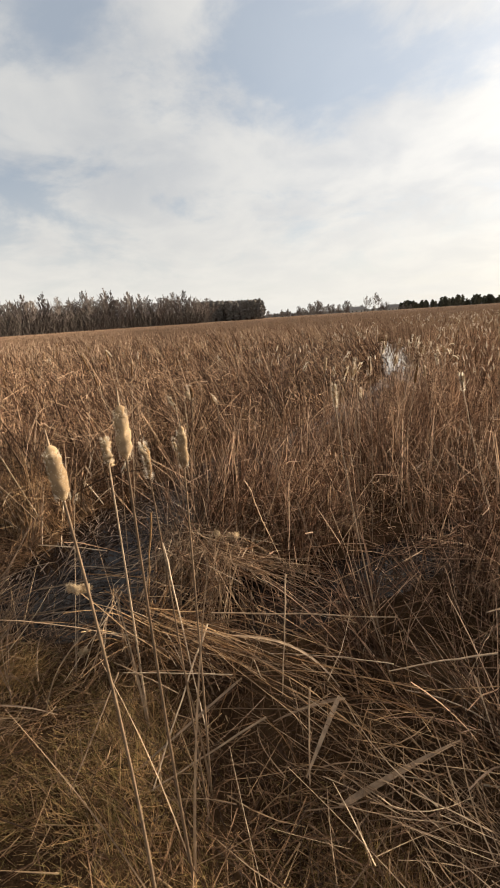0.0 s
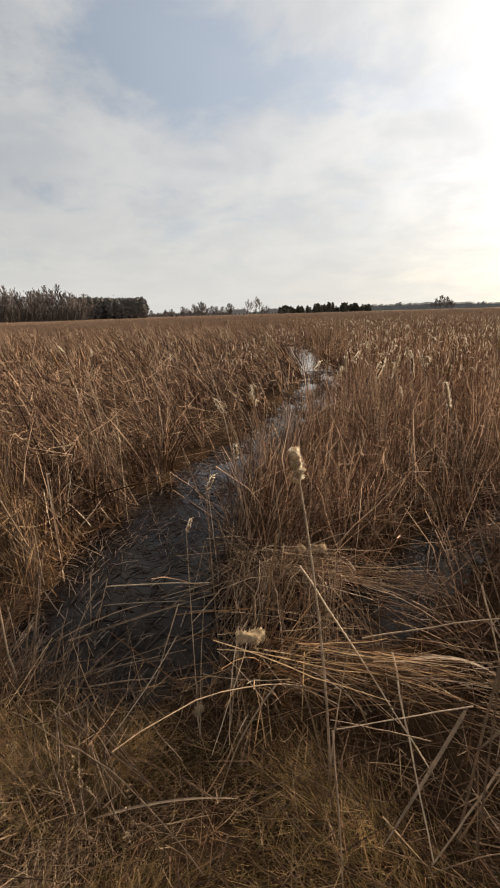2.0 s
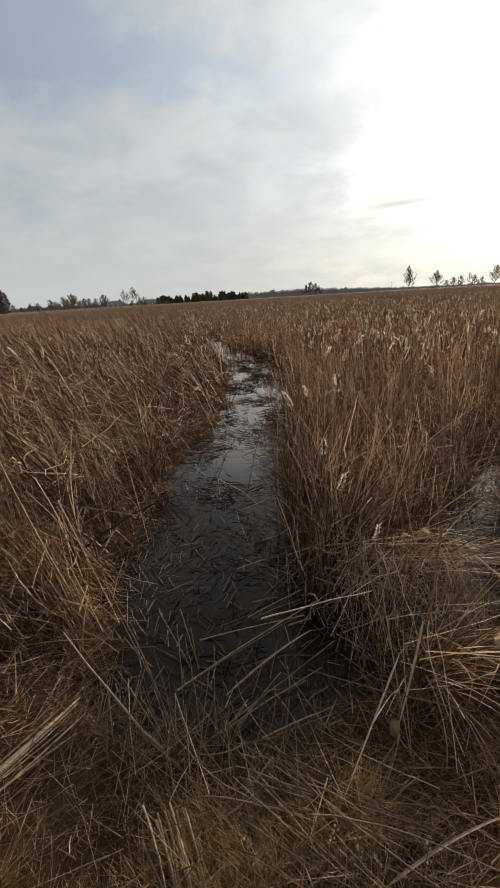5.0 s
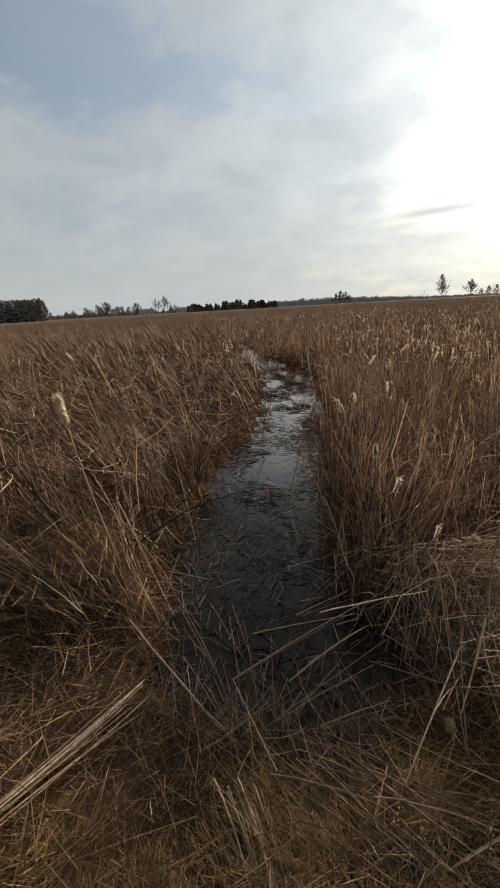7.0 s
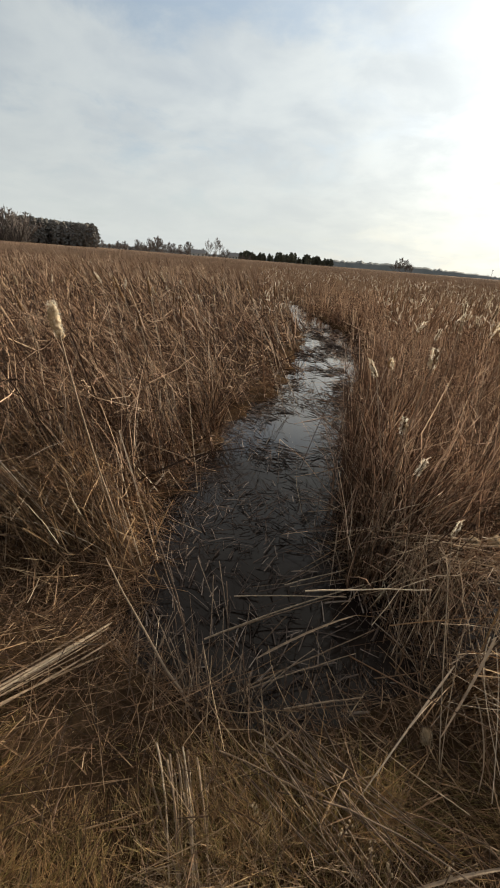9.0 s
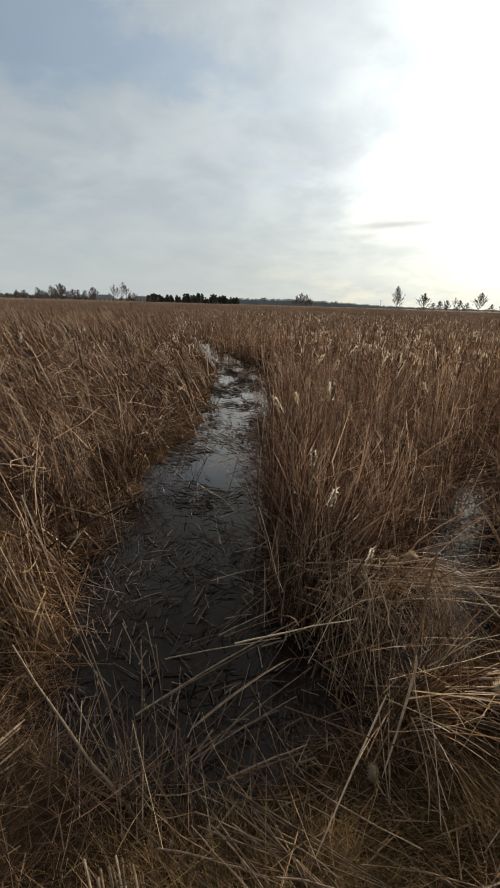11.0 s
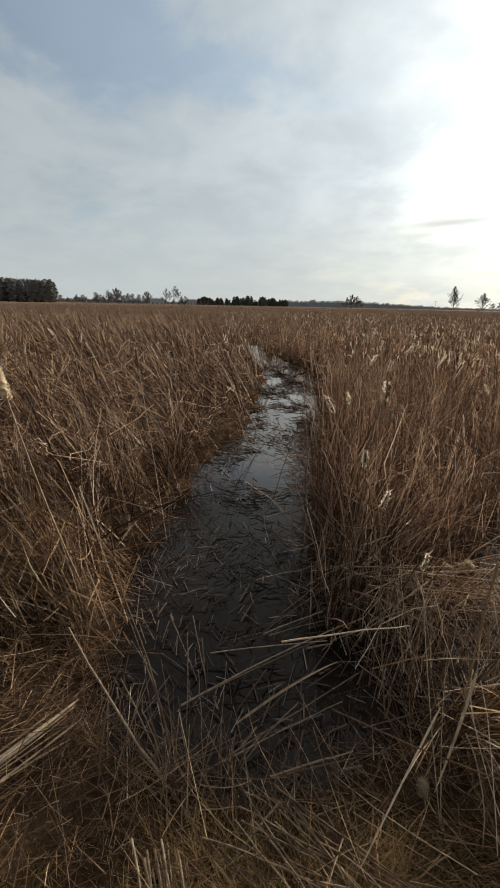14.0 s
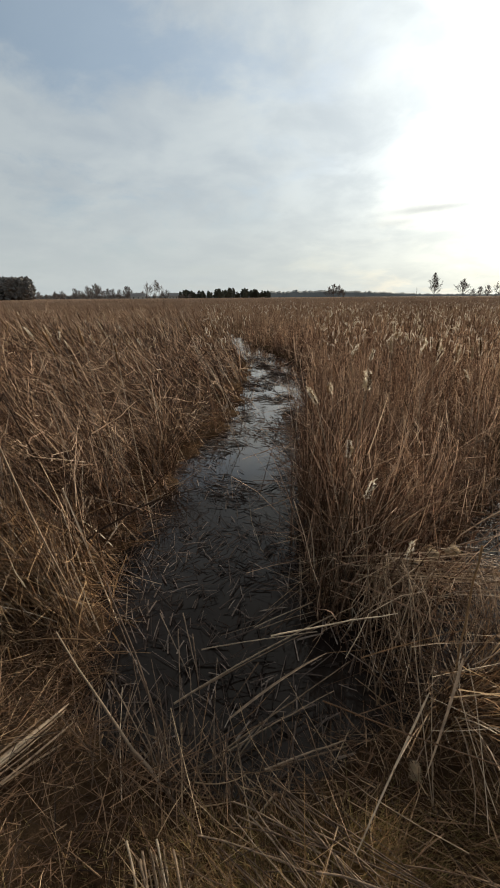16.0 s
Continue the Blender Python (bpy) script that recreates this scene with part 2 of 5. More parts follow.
BIRCH = plant_material("birch_bark", [(0.0, (0.18, 0.17, 0.16)), (1.0, (0.32, 0.31, 0.29))], translucent=0.0, rough=0.85, per_object=True)
NEEDLES = plant_material("pine_needles", [(0.0, (0.055, 0.060, 0.046)), (1.0, (0.105, 0.105, 0.078))], translucent=0.1, rough=0.8, per_object=True)
SCRUB = plant_material("wood_scrub", [(0.0, (0.058, 0.050, 0.048)), (1.0, (0.10, 0.087, 0.082))], translucent=0.0, rough=0.9)


def ground_material():
    m, nt, b, _ = node_material("marsh_ground")
    col = color_ramp(nt, noise_tex(nt, 3.0, 6, 0.65), [(0.25, (0.022, 0.014, 0.009)), (0.45, (0.046, 0.029, 0.017)), (0.6, (0.067, 0.043, 0.025)), (0.8, (0.120, 0.077, 0.044))])
    fine = color_ramp(nt, noise_tex(nt, 60, 4, 0.7), [(0.3, (0.55, 0.52, 0.5)), (0.7, (1.3, 1.25, 1.2))])
    nt.links.new(mix_rgb(nt, 1.0, col, fine, "MULTIPLY"), b.inputs["Base Color"])
    b.inputs["Roughness"].default_value = 0.95
    b.inputs["Specular IOR Level"].default_value = 0.0
    bump(nt, b, noise_tex(nt, 45, 5, 0.7), 0.8, 0.02)
    return m


def water_material():
    """Clear dark water over black mud; the gloss grows towards a flat glance, helped by the fine ripple."""
    m, nt, b, out = node_material("marsh_water")
    col = color_ramp(nt, noise_tex(nt, 1.3, 4), [(0.35, (0.0105, 0.0074, 0.0062)), (0.7, (0.017, 0.0122, 0.0102))])
    nt.links.new(col, b.inputs["Base Color"])
    b.inputs["Roughness"].default_value = 0.6
    b.inputs["Specular IOR Level"].default_value = 0.0
    gloss = nt.nodes.new("ShaderNodeBsdfGlossy")
    gloss.inputs["Color"].default_value = (0.98, 0.915, 0.85, 1)
    gloss.inputs["Roughness"].default_value = 0.03
    ripple = nt.nodes.new("ShaderNodeBump")
    ripple.inputs["Strength"].default_value = 0.03
    ripple.inputs["Distance"].default_value = 0.01
    nt.links.new(noise_tex(nt, 9, 3, 0.5), ripple.inputs["Height"])
    nt.links.new(ripple.outputs[0], gloss.inputs["Normal"])
    glance = nt.nodes.new("ShaderNodeLayerWeight")
    glance.inputs["Blend"].default_value = 0.5
    share = color_ramp(nt, glance.outputs["Facing"], [(0.0, (0.016,) * 3), (0.35, (0.022,) * 3), (0.55, (0.070,) * 3), (0.71, (0.32,) * 3), (0.85, (0.58,) * 3), (1.0, (1.0,) * 3)])
    mix = nt.nodes.new("ShaderNodeMixShader")
    nt.links.new(share, mix.inputs[0])
    nt.links.new(b.outputs[0], mix.inputs[1])
    nt.links.new(gloss.outputs[0], mix.inputs[2])
    nt.links.new(mix.outputs[0], out.inputs[0])
    return m


def plain_material(name, a, b_, scale=4.0, rough=0.8):
    m, nt, b, _ = node_material(name)
    nt.links.new(color_ramp(nt, noise_tex(nt, scale, 5, 0.6), [(0.3, a), (0.7, b_)]), b.inputs["Base Color"])
    b.inputs["Roughness"].default_value = rough
    b.inputs["Specular IOR Level"].default_value = 0.1 if rough > 0.7 else 0.5
    return m


GROUND, WATER = ground_material(), water_material()
PLASTER = plain_material("house_plaster", (0.34, 0.33, 0.31), (0.44, 0.43, 0.40))
ROOFING = plain_material("roof_sheet", (0.16, 0.15, 0.15), (0.24, 0.23, 0.22), 2.0, 0.75)
GLASS_DARK = plain_material("window_glass", (0.03, 0.035, 0.04), (0.05, 0.055, 0.06), 2.0, 0.08)
POLE = plain_material("pole_wood", (0.13, 0.11, 0.09), (0.2, 0.17, 0.14), 3.0)
# ridge grey raised so that the base colour carries the distance haze
HAZY_RIDGE = plain_material("far_woods", (0.15, 0.155, 0.155), (0.21, 0.215, 0.21), 0.02, 0.95)

# ---- builders ----
rng = np.random.default_rng(7)


def mesh_from(name, verts, faces, material, smooth=False):
    """A mesh from an (n, 3) array of corners and an (m, k) array of faces of one kind."""
    me = bpy.data.meshes.new(name)
    verts, faces = np.asarray(verts, np.float32), np.asarray(faces, np.int32)
    k = faces.shape[1]
    me.vertices.add(len(verts))
    me.vertices.foreach_set("co", verts.ravel())
    me.loops.add(faces.size)
    me.loops.foreach_set("vertex_index", faces.ravel())
    me.polygons.add(len(faces))
    me.polygons.foreach_set("loop_start", np.arange(0, faces.size, k, dtype=np.int32))
    me.polygons.foreach_set("use_smooth", np.full(len(faces), smooth))
    me.update(calc_edges=True)
    me.materials.append(material)
    return me


def strands(base, azim, lean, length, width, segs, bend=0.0, kink=None, tip=0.15, closed=False, profile=None, flat=0.35):
    """Many blades (folded strips) or stalks (three-sided rods) at once: corners and faces.
    lean and bend are angles from upright at the foot and their growth towards the tip; kink: (segment, extra angle)."""
    n = len(base)
    base = np.asarray(base, float)
    azim, lean, length, width, bend = (np.broadcast_to(np.asarray(v, float), n) for v in (azim, lean, length, width, bend))
    sides = 3
    rings = segs + 1
    pos, ang = base.copy(), lean.copy()
    out = np.zeros((n, rings, sides, 3))
    h = np.stack([np.cos(azim), np.sin(azim), 0 * azim], 1)
    side = np.stack([-np.sin(azim), np.cos(azim), 0 * azim], 1)
    turn = rng.uniform(0, np.pi, n)
    for k in range(rings):
        f = k / segs
        d = h * np.sin(ang)[:, None] + np.array([0, 0, 1]) * np.cos(ang)[:, None]
        nrm = np.cross(d, side)
        w = width * (profile[k] if profile is not None else (1 - (1 - tip) * f ** 1.5))
        u = side * np.cos(turn)[:, None] + nrm * np.sin(turn)[:, None]
        v = -side * np.sin(turn)[:, None] + nrm * np.cos(turn)[:, None]
        if closed:
            for s in range(3):
                a = 2 * np.pi * s / 3
                out[:, k, s] = pos + (u * np.cos(a) + v * np.sin(a)) * (w / 2)[:, None]
        else:
            out[:, k, 0] = pos - u * (w / 2)[:, None]
            out[:, k, 1] = pos + v * (w * flat)[:, None]
            out[:, k, 2] = pos + u * (w / 2)[:, None]
        ang = lean + bend * (k + 1) / segs
        if kink is not None:
            ang = ang + np.where(k + 1 >= kink[0], kink[1], 0)
        d = h * np.sin(ang)[:, None] + np.array([0, 0, 1]) * np.cos(ang)[:, None]
        pos = pos + d * (length / segs)[:, None]
        low = pos[:, 2] < 0.015
        pos[low, 2] = 0.015
    idx = np.arange(n * rings * sides).reshape(n, rings, sides)
    faces = []
    for s in range(3 if closed else 2):
        t = (s + 1) % 3
        faces.append(np.stack([idx[:, :-1, s], idx[:, :-1, t], idx[:, 1:, t], idx[:, 1:, s]], -1).reshape(-1, 4))
    return out.reshape(-1, 3), np.concatenate(faces)


def broken_strands(base, azim, ang, steps, width, tip=0.3, closed=False, twist=0.0):
    """Leaves (folded strips) or stalks (three-sided rods) whose every stretch has its own bearing, angle from upright and length:
    azim, ang and steps are (n, stretches)."""
    n, segs = ang.shape
    pos = np.asarray(base, float).copy()
    width, twist = (np.broadcast_to(np.asarray(v, float), n) for v in (width, twist))
    out = np.zeros((n, segs + 1, 3, 3))
    turn = rng.uniform(0, np.pi, n)
    for k in range(segs + 1):
        j = min(k, segs - 1)
        a, g = azim[:, j], ang[:, j]
        h = np.stack([np.cos(a), np.sin(a), 0 * a], 1)
        side = np.stack([-np.sin(a), np.cos(a), 0 * a], 1)
        d = h * np.sin(g)[:, None] + np.array([0, 0, 1]) * np.cos(g)[:, None]
        nrm = np.cross(d, side)
        w = width * (1 - (1 - tip) * (k / segs) ** 1.5)
        t = turn + twist * k
        u = side * np.cos(t)[:, None] + nrm * np.sin(t)[:, None]
        v = -side * np.sin(t)[:, None] + nrm * np.cos(t)[:, None]
        if closed:
            for s in range(3):
                b = 2 * np.pi * s / 3
                out[:, k, s] = pos + (u * np.cos(b) + v * np.sin(b)) * (w / 2)[:, None]
        else:
            out[:, k, 0] = pos - u * (w / 2)[:, None]
            out[:, k, 1] = pos + v * (w * 0.3)[:, None]
            out[:, k, 2] = pos + u * (w / 2)[:, None]
        pos = pos + d * steps[:, j][:, None]
        pos[:, 2] = np.maximum(pos[:, 2], 0.015)
    idx = np.arange(n * (segs + 1) * 3).reshape(n, segs + 1, 3)
    faces = [np.stack([idx[:, :-1, s], idx[:, :-1, (s + 1) % 3], idx[:, 1:, (s + 1) % 3], idx[:, 1:, s]], -1).reshape(-1, 4) for s in range(3 if closed else 2)]
    return out.reshape(-1, 3), np.concatenate(faces)


class Heap:
    """Gathers strands for one mesh."""

    def __init__(self):
        self.v, self.f, self.count = [], [], 0

    def add(self, vf):
        self.v.append(vf[0])
        self.f.append(vf[1] + self.count)
        self.count += len(vf[0])

    def thing(self, name, material):
        return new(name, mesh_from(name, np.concatenate(self.v), np.concatenate(self.f), material))


def part(name, me, parent, label=""):
    ob = new(name, me)
    ob.parent = parent
    return tagged(ob, label) if label else ob


def tube(points, radii, sides=5):
    """A tapered tube through points: corners and faces, with closed ends."""
    pts = [Vector(p) for p in points]
    v, f = [], []
    for i, p in enumerate(pts):
        d = (pts[min(i + 1, len(pts) - 1)] - pts[max(i - 1, 0)]).normalized()
        a = d.orthogonal().normalized()
        if i:
            a = (ref - d * ref.dot(d)).normalized()
        ref = a
        b = d.cross(a)
        for s in range(sides):
            t = 2 * math.pi * s / sides
            v.append(tuple(p + (a * math.cos(t) + b * math.sin(t)) * radii[i]))
    for i in range(len(pts) - 1):
        for s in range(sides):
            t = (s + 1) % sides
            f.append((i * sides + s, i * sides + t, (i + 1) * sides + t, (i + 1) * sides + s))
    return np.array(v), np.array(f)


# ---- the plan of the marsh ----
CH_Y = [1.15, 1.35, 1.62, 1.91, 2.31, 2.71, 3.15, 3.88, 4.97, 5.78, 8.05, 11.0, 14.0, 20.0, 26.0]
CH_L = [0.12, -0.24, -0.45, -0.54, -0.64, -0.74, -0.77, -0.70, -0.65, -0.49, -0.65, -0.96, -1.89, -4.16, -6.72]
CH_R = [0.36, 0.75, 0.85, 0.76, 0.59, 0.53, 0.54, 0.55, 0.56, 0.55, 0.59, 0.38, -0.86, -3.27, -6.13]


def channel_depth(x, y):
    """How far inside open water a place lies, in metres (negative outside)."""
    wob = 0.07 * np.sin(7 * y + 1.3) + 0.05 * np.sin(17 * y)
    d = np.minimum(x - np.interp(y, CH_Y, CH_L) - wob, np.interp(y, CH_Y, CH_R) + 0.6 * wob - x)
    d = np.where((y < CH_Y[0]) | (y > CH_Y[-1]), -1.0, d)
    # the narrow slot of open water in the thick bed, the dark hollow under the flattened reeds, and a far pond
    ax, ay, bx, by = 1.48, 2.25, 2.92, 4.75
    t = np.clip(((x - ax) * (bx - ax) + (y - ay) * (by - ay)) / ((bx - ax) ** 2 + (by - ay) ** 2), 0, 1)
    slot = 0.17 - np.hypot(x - ax - t * (bx - ax), y - ay - t * (by - ay))
    ax, ay, bx, by = 0.95, 1.88, 1.60, 2.46
    t = np.clip(((x - ax) * (bx - ax) + (y - ay) * (by - ay)) / ((bx - ax) ** 2 + (by - ay) ** 2), 0, 1)
    hollow = 0.26 + 0.04 * np.sin(9 * x) - np.hypot(x - ax - t * (bx - ax), y - ay - t * (by - ay))
    pond = 1.0 - np.hypot((x - 9.8) / 2.6, (y - 18.2) / 1.6)
    return np.maximum(np.maximum(np.maximum(d, slot), pond), hollow)


def ground_height(x, y):
    bank = 0.15 * np.clip((1.45 - y) / 0.8, 0, 1)
    bumps = 0.018 * np.sin(5.1 * x + 1.7 * np.sin(3.3 * y)) + 0.014 * np.sin(8.3 * y + 2 * np.sin(4.1 * x))
    fade = np.exp(-np.maximum(np.hypot(x, y) - 12, 0) / 10)
    z = 0.035 + bank + bumps * fade
    return z - 0.28 * np.clip((channel_depth(x, y) + 0.10) / 0.22, 0, 1)


def grid_sheet(name, xs, ys, height, material, smooth=True):
    X, Y = np.meshgrid(xs, ys, indexing="ij")
    v = np.stack([X, Y, height(X, Y)], -1).reshape(-1, 3)
    i = np.arange(len(xs) * len(ys)).reshape(len(xs), len(ys))
    f = np.stack([i[:-1, :-1], i[1:, :-1], i[1:, 1:], i[:-1, 1:]], -1).reshape(-1, 4)
    return new(name, mesh_from(name, v, f, material, smooth))


far = np.geomspace(0.3, 3800, 34)
xs = np.concatenate([-4 - far[::-1], np.arange(-4, 5.01, 0.08), 5 + far])
ys = np.concatenate([-1 - far[::-1], np.arange(-1, 14.01, 0.1), 14 + far])
tagged(grid_sheet("ground", xs, ys, ground_height, GROUND), "brown muddy marsh ground with rotting plant litter", "ground", kind="structure")
tagged(grid_sheet("water", np.linspace(-7, 16, 47), np.linspace(1.0, 33, 65), lambda X, Y: 0 * X, WATER),
       "still dark marsh water reflecting the cloudy sky", "water", kind="structure")


def edge_y(x):
    """Where the standing reeds begin, seen from the bank."""
    return np.interp(x, [-6, -2.2, -1.3, -0.6, 0.6, 0.85, 1.3, 2.0, 3.0, 5.0], [0.4, 1.45, 1.68, 1.75, 1.95, 1.75, 2.0, 2.15, 2.2, 1.6])


def scatter(count, r0, r1):
    """Feet of plants in the reed bed between two distances from the bank."""
    r = np.sqrt(rng.uniform(r0 ** 2, r1 ** 2, count * 3))
    a = np.radians(rng.uniform(-78, 56, count * 3))
    x, y = 0.8 + r * np.sin(a), -0.2 + r * np.cos(a)
    clump = 0.5 + 0.28 * np.sin(2.3 * x + 1.1 * np.sin(1.9 * y)) + 0.28 * np.sin(2.9 * y + 1.4 * np.sin(2.2 * x))
    ok = (y > edge_y(x) + rng.normal(0, 0.08, len(x))) & (channel_depth(x, y) < rng.normal(-0.03, 0.04, len(x)))
    ok &= rng.uniform(0, 1, len(x)) < np.clip(0.05 + 0.95 * clump + 0.40 * np.sin(7.1 * x + 3 * np.sin(5.3 * y)), 0.04, 1)
    x, y = x[ok][:count], y[ok][:count]
    return np.stack([x, y, ground_height(x, y) - 0.02], 1)


def bed_side(x, y):
    """1 in the blown-down bed west of the channel, 0 in the standing bed east of it."""
    mid = (np.interp(y, CH_Y, CH_L) + np.interp(y, CH_Y, CH_R)) / 2
    return 1 / (1 + np.exp((x - mid) * 4))


def bed_wind(x, y):
    """The bearing in which the leaves of a patch were pushed."""
    return np.pi * 0.88 + 0.30 * np.sin(0.9 * x + 0.7 * y) + 0.22 * np.sin(1.7 * y - 1.1 * x)


def reed_bed(clumps, leaves, r0, r1, segs, w_scale, labels, material, material_east, singles=0, loose=0.25):
    """A stretch of the bed: clumps of leaves with a common lean, each leaf broken in its own way. The nearest leaves are meshes of their own."""
    c = scatter(clumps, r0, r1)
    m = len(c)
    west = bed_side(c[:, 0], c[:, 1])
    fall = np.exp(-np.maximum(np.hypot(c[:, 0] - 0.5, c[:, 1]) - 9, 0) / 8)
    brim = np.exp(np.minimum(channel_depth(c[:, 0], c[:, 1]), 0) / 0.22)
    c_az = bed_wind(c[:, 0], c[:, 1]) + rng.normal(0, 0.40 + 1.6 * (1 - west), m)
    c_lean = west * np.clip(rng.gamma(5.0, 0.18, m), 0.15, 1.35) * (0.6 + 0.4 * fall) * (1 - 0.12 * brim) + (1 - west) * np.abs(rng.normal(0, 0.075, m))
    c_tall = np.clip(rng.normal(1.02, 0.10 + 0.10 * west, m), 0.55, 1.3) * (1 + 0.12 * west)
    trampled = np.exp(-np.maximum(c[:, 1] - edge_y(c[:, 0]), 0) / 0.7) * np.clip((c[:, 0] - 0.9) / 0.4, 0, 1)
    c_tall = c_tall * (1 - 0.38 * trampled * rng.uniform(0.4, 1.2, m))
    c_lean = c_lean + trampled * np.abs(rng.normal(0, 0.45, m))
    of = np.repeat(np.arange(m), rng.poisson(leaves * (1.15 - 0.80 * west * fall)) + 1)
    n = len(of)
    spread = 0.05 + 0.02 * w_scale
    b = c[of] + np.stack([rng.normal(0, spread, n), rng.normal(0, spread, n), 0 * of], 1)
    w = west[of]
    kind = rng.uniform(0, 1, n)
    az = np.repeat((c_az[of] + rng.normal(0, 0.35, n) + (1 - w) * rng.normal(0, 0.8, n))[:, None], segs, 1)
    lean = c_lean[of] + np.abs(rng.normal(0, 0.10 + 0.09 * w, n))
    w_loose = np.clip(w + 0.8 * trampled[of], 0, 1) * (channel_depth(b[:, 0], b[:, 1]) < -0.3)
    lean = np.where(kind < loose * (0.35 + 0.65 * w_loose), rng.uniform(0.7, 1.45, n), lean)
    az = np.where((kind < loose * (0.35 + 0.65 * w_loose))[:, None], az + rng.normal(0, 0.9, n)[:, None], az)
    grow = np.linspace(0, 1, segs)[None]
    ang = lean[:, None] + grow * np.abs(rng.normal(0.08, 0.16, n))[:, None] + rng.normal(0, 1, (n, segs)) * (0.05 + 0.10 * (1 - w))[:, None]
    # the break: everything past it hangs or juts off another way
    at = np.where(rng.uniform(0, 1, n) < 0.35 * (1 - w), max(1, segs - 3), rng.integers(max(1, segs - 4), segs + 1, n))
    past = (np.arange(segs)[None] >= at[:, None]) & (rng.uniform(0, 1, n) < 0.72)[:, None]
    ang = ang + past * rng.uniform(0.35, 2.2, n)[:, None]
    az = az + past * rng.normal(0, 1.0, n)[:, None]
    tall = c_tall[of] * np.where(rng.uniform(0, 1, n) < 0.30 + 0.18 * (1 - w), rng.uniform(0.25, 0.85, n), rng.uniform(0.82, 1.08, n))
    share = rng.dirichlet(np.full(segs, 6.0), n)
    steps = tall[:, None] * share
    stalk = rng.uniform(0, 1, n) < (0.20 if segs > 3 else 0.10)
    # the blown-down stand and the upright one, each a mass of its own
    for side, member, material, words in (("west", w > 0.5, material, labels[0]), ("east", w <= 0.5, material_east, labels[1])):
        heap = Heap()
        near = []
        for sel, closed in ((stalk & member, True), (~stalk & member, False)):
            k = int(sel.sum())
            wid = (rng.uniform(0.0040, 0.0075, k) if closed else rng.gamma(7, 0.00115, k) * (0.72 + 0.78 * w[sel])) * w_scale
            v, f = broken_strands(b[sel], az[sel], ang[sel], steps[sel], wid, 0.6 if closed else 0.35, closed, rng.normal(0, 0.35, k))
            if singles and not closed:
                v = v.reshape(k, -1, 3)
                order = np.argsort(np.hypot(b[sel][:, 0] - 0.6, b[sel][:, 1] - 0.2))
                near, v = v[order[:singles]], v[order[singles:]]
                idx = np.arange(v.shape[0] * v.shape[1]).reshape(-1, segs + 1, 3)
                f = np.concatenate([np.stack([idx[:, :-1, q], idx[:, :-1, q + 1], idx[:, 1:, q + 1], idx[:, 1:, q]], -1).reshape(-1, 4) for q in range(2)])
                v = v.reshape(-1, 3)
            heap.add((v, f))
        ob = heap.thing("reed_bed", material)
        one = np.arange(3 * (segs + 1)).reshape(segs + 1, 3)
        faces = np.concatenate([np.stack([one[:-1, k], one[:-1, k + 1], one[1:, k + 1], one[1:, k]], -1) for k in range(2)])
        for v in near:
            part("reed_leaf", mesh_from("reed_leaf", v, faces, REED_SINGLE), ob)
        tagged(ob, words, "reeds", kind="stuff")


reed_bed(1750, 19, 1.2, 7.5, 5, 1.05, ("tangled dry brown cattail leaves blown down beside the water", "dry grey-brown cattail leaves standing upright beside the water"), REED, REED_GLARE, 150, 0.20)
reed_bed(3300, 12, 7.2, 18, 3, 1.9, ("dense leaning brown reeds in the middle of the marsh", "dense upright grey-brown reeds in the middle of the marsh"), REED, REED_GLARE)
reed_bed(6000, 5, 17.5, 46, 2, 3.6, ("dense dry reddish brown reeds far across the marsh", "dense dry brown reeds beyond the bend of the channel"), REED_FAR, REED_FAR, 0, 0.12)


def far_bed():
    """The closed top of the reeds, from where single stems can no longer be told apart to the woods."""
    heap = Heap()
    low = np.geomspace(38, 620, 66)
    r = np.sort(np.concatenate([low, low[:-1] + 0.12 * np.diff(low)]))
    a = np.radians(np.linspace(-80, 58, 220))
    R, A = np.meshgrid(r, a, indexing="ij")
    saw = np.where(np.arange(len(r)) % 2 == 1, 0.0, -0.45)[:, None]
    Z = 0.84 + saw - 0.6 * np.clip((46 - R) / 8, 0, 1) + rng.normal(0, 0.07, R.shape)
    v = np.stack([0.8 + R * np.sin(A), R * np.cos(A), np.maximum(Z, 0.05)], -1).reshape(-1, 3)
    i = np.arange(R.size).reshape(R.shape)
    f = np.stack([i[:-1, :-1], i[:-1, 1:], i[1:, 1:], i[1:, :-1]], -1).reshape(-1, 4)
    heap.add((v, f))
    n = 40000
    rr = 42 * (560 / 42) ** rng.uniform(0, 1, n)
    aa = np.radians(rng.uniform(-78, 56, n))
    b = np.stack([0.8 + rr * np.sin(aa), rr * np.cos(aa), np.full(n, 0.5)], 1)
    heap.add(strands(b, rng.uniform(0, 6.28, n), np.abs(rng.normal(0, 0.25, n)), rng.normal(0.66, 0.1, n), 0.019 * (rr / 40), 1, 0.0))
    tagged(heap.thing("far_reed_bed", REED_FAR), "far reddish brown reed bed reaching to the woods", "reeds", kind="stuff")


far_bed()


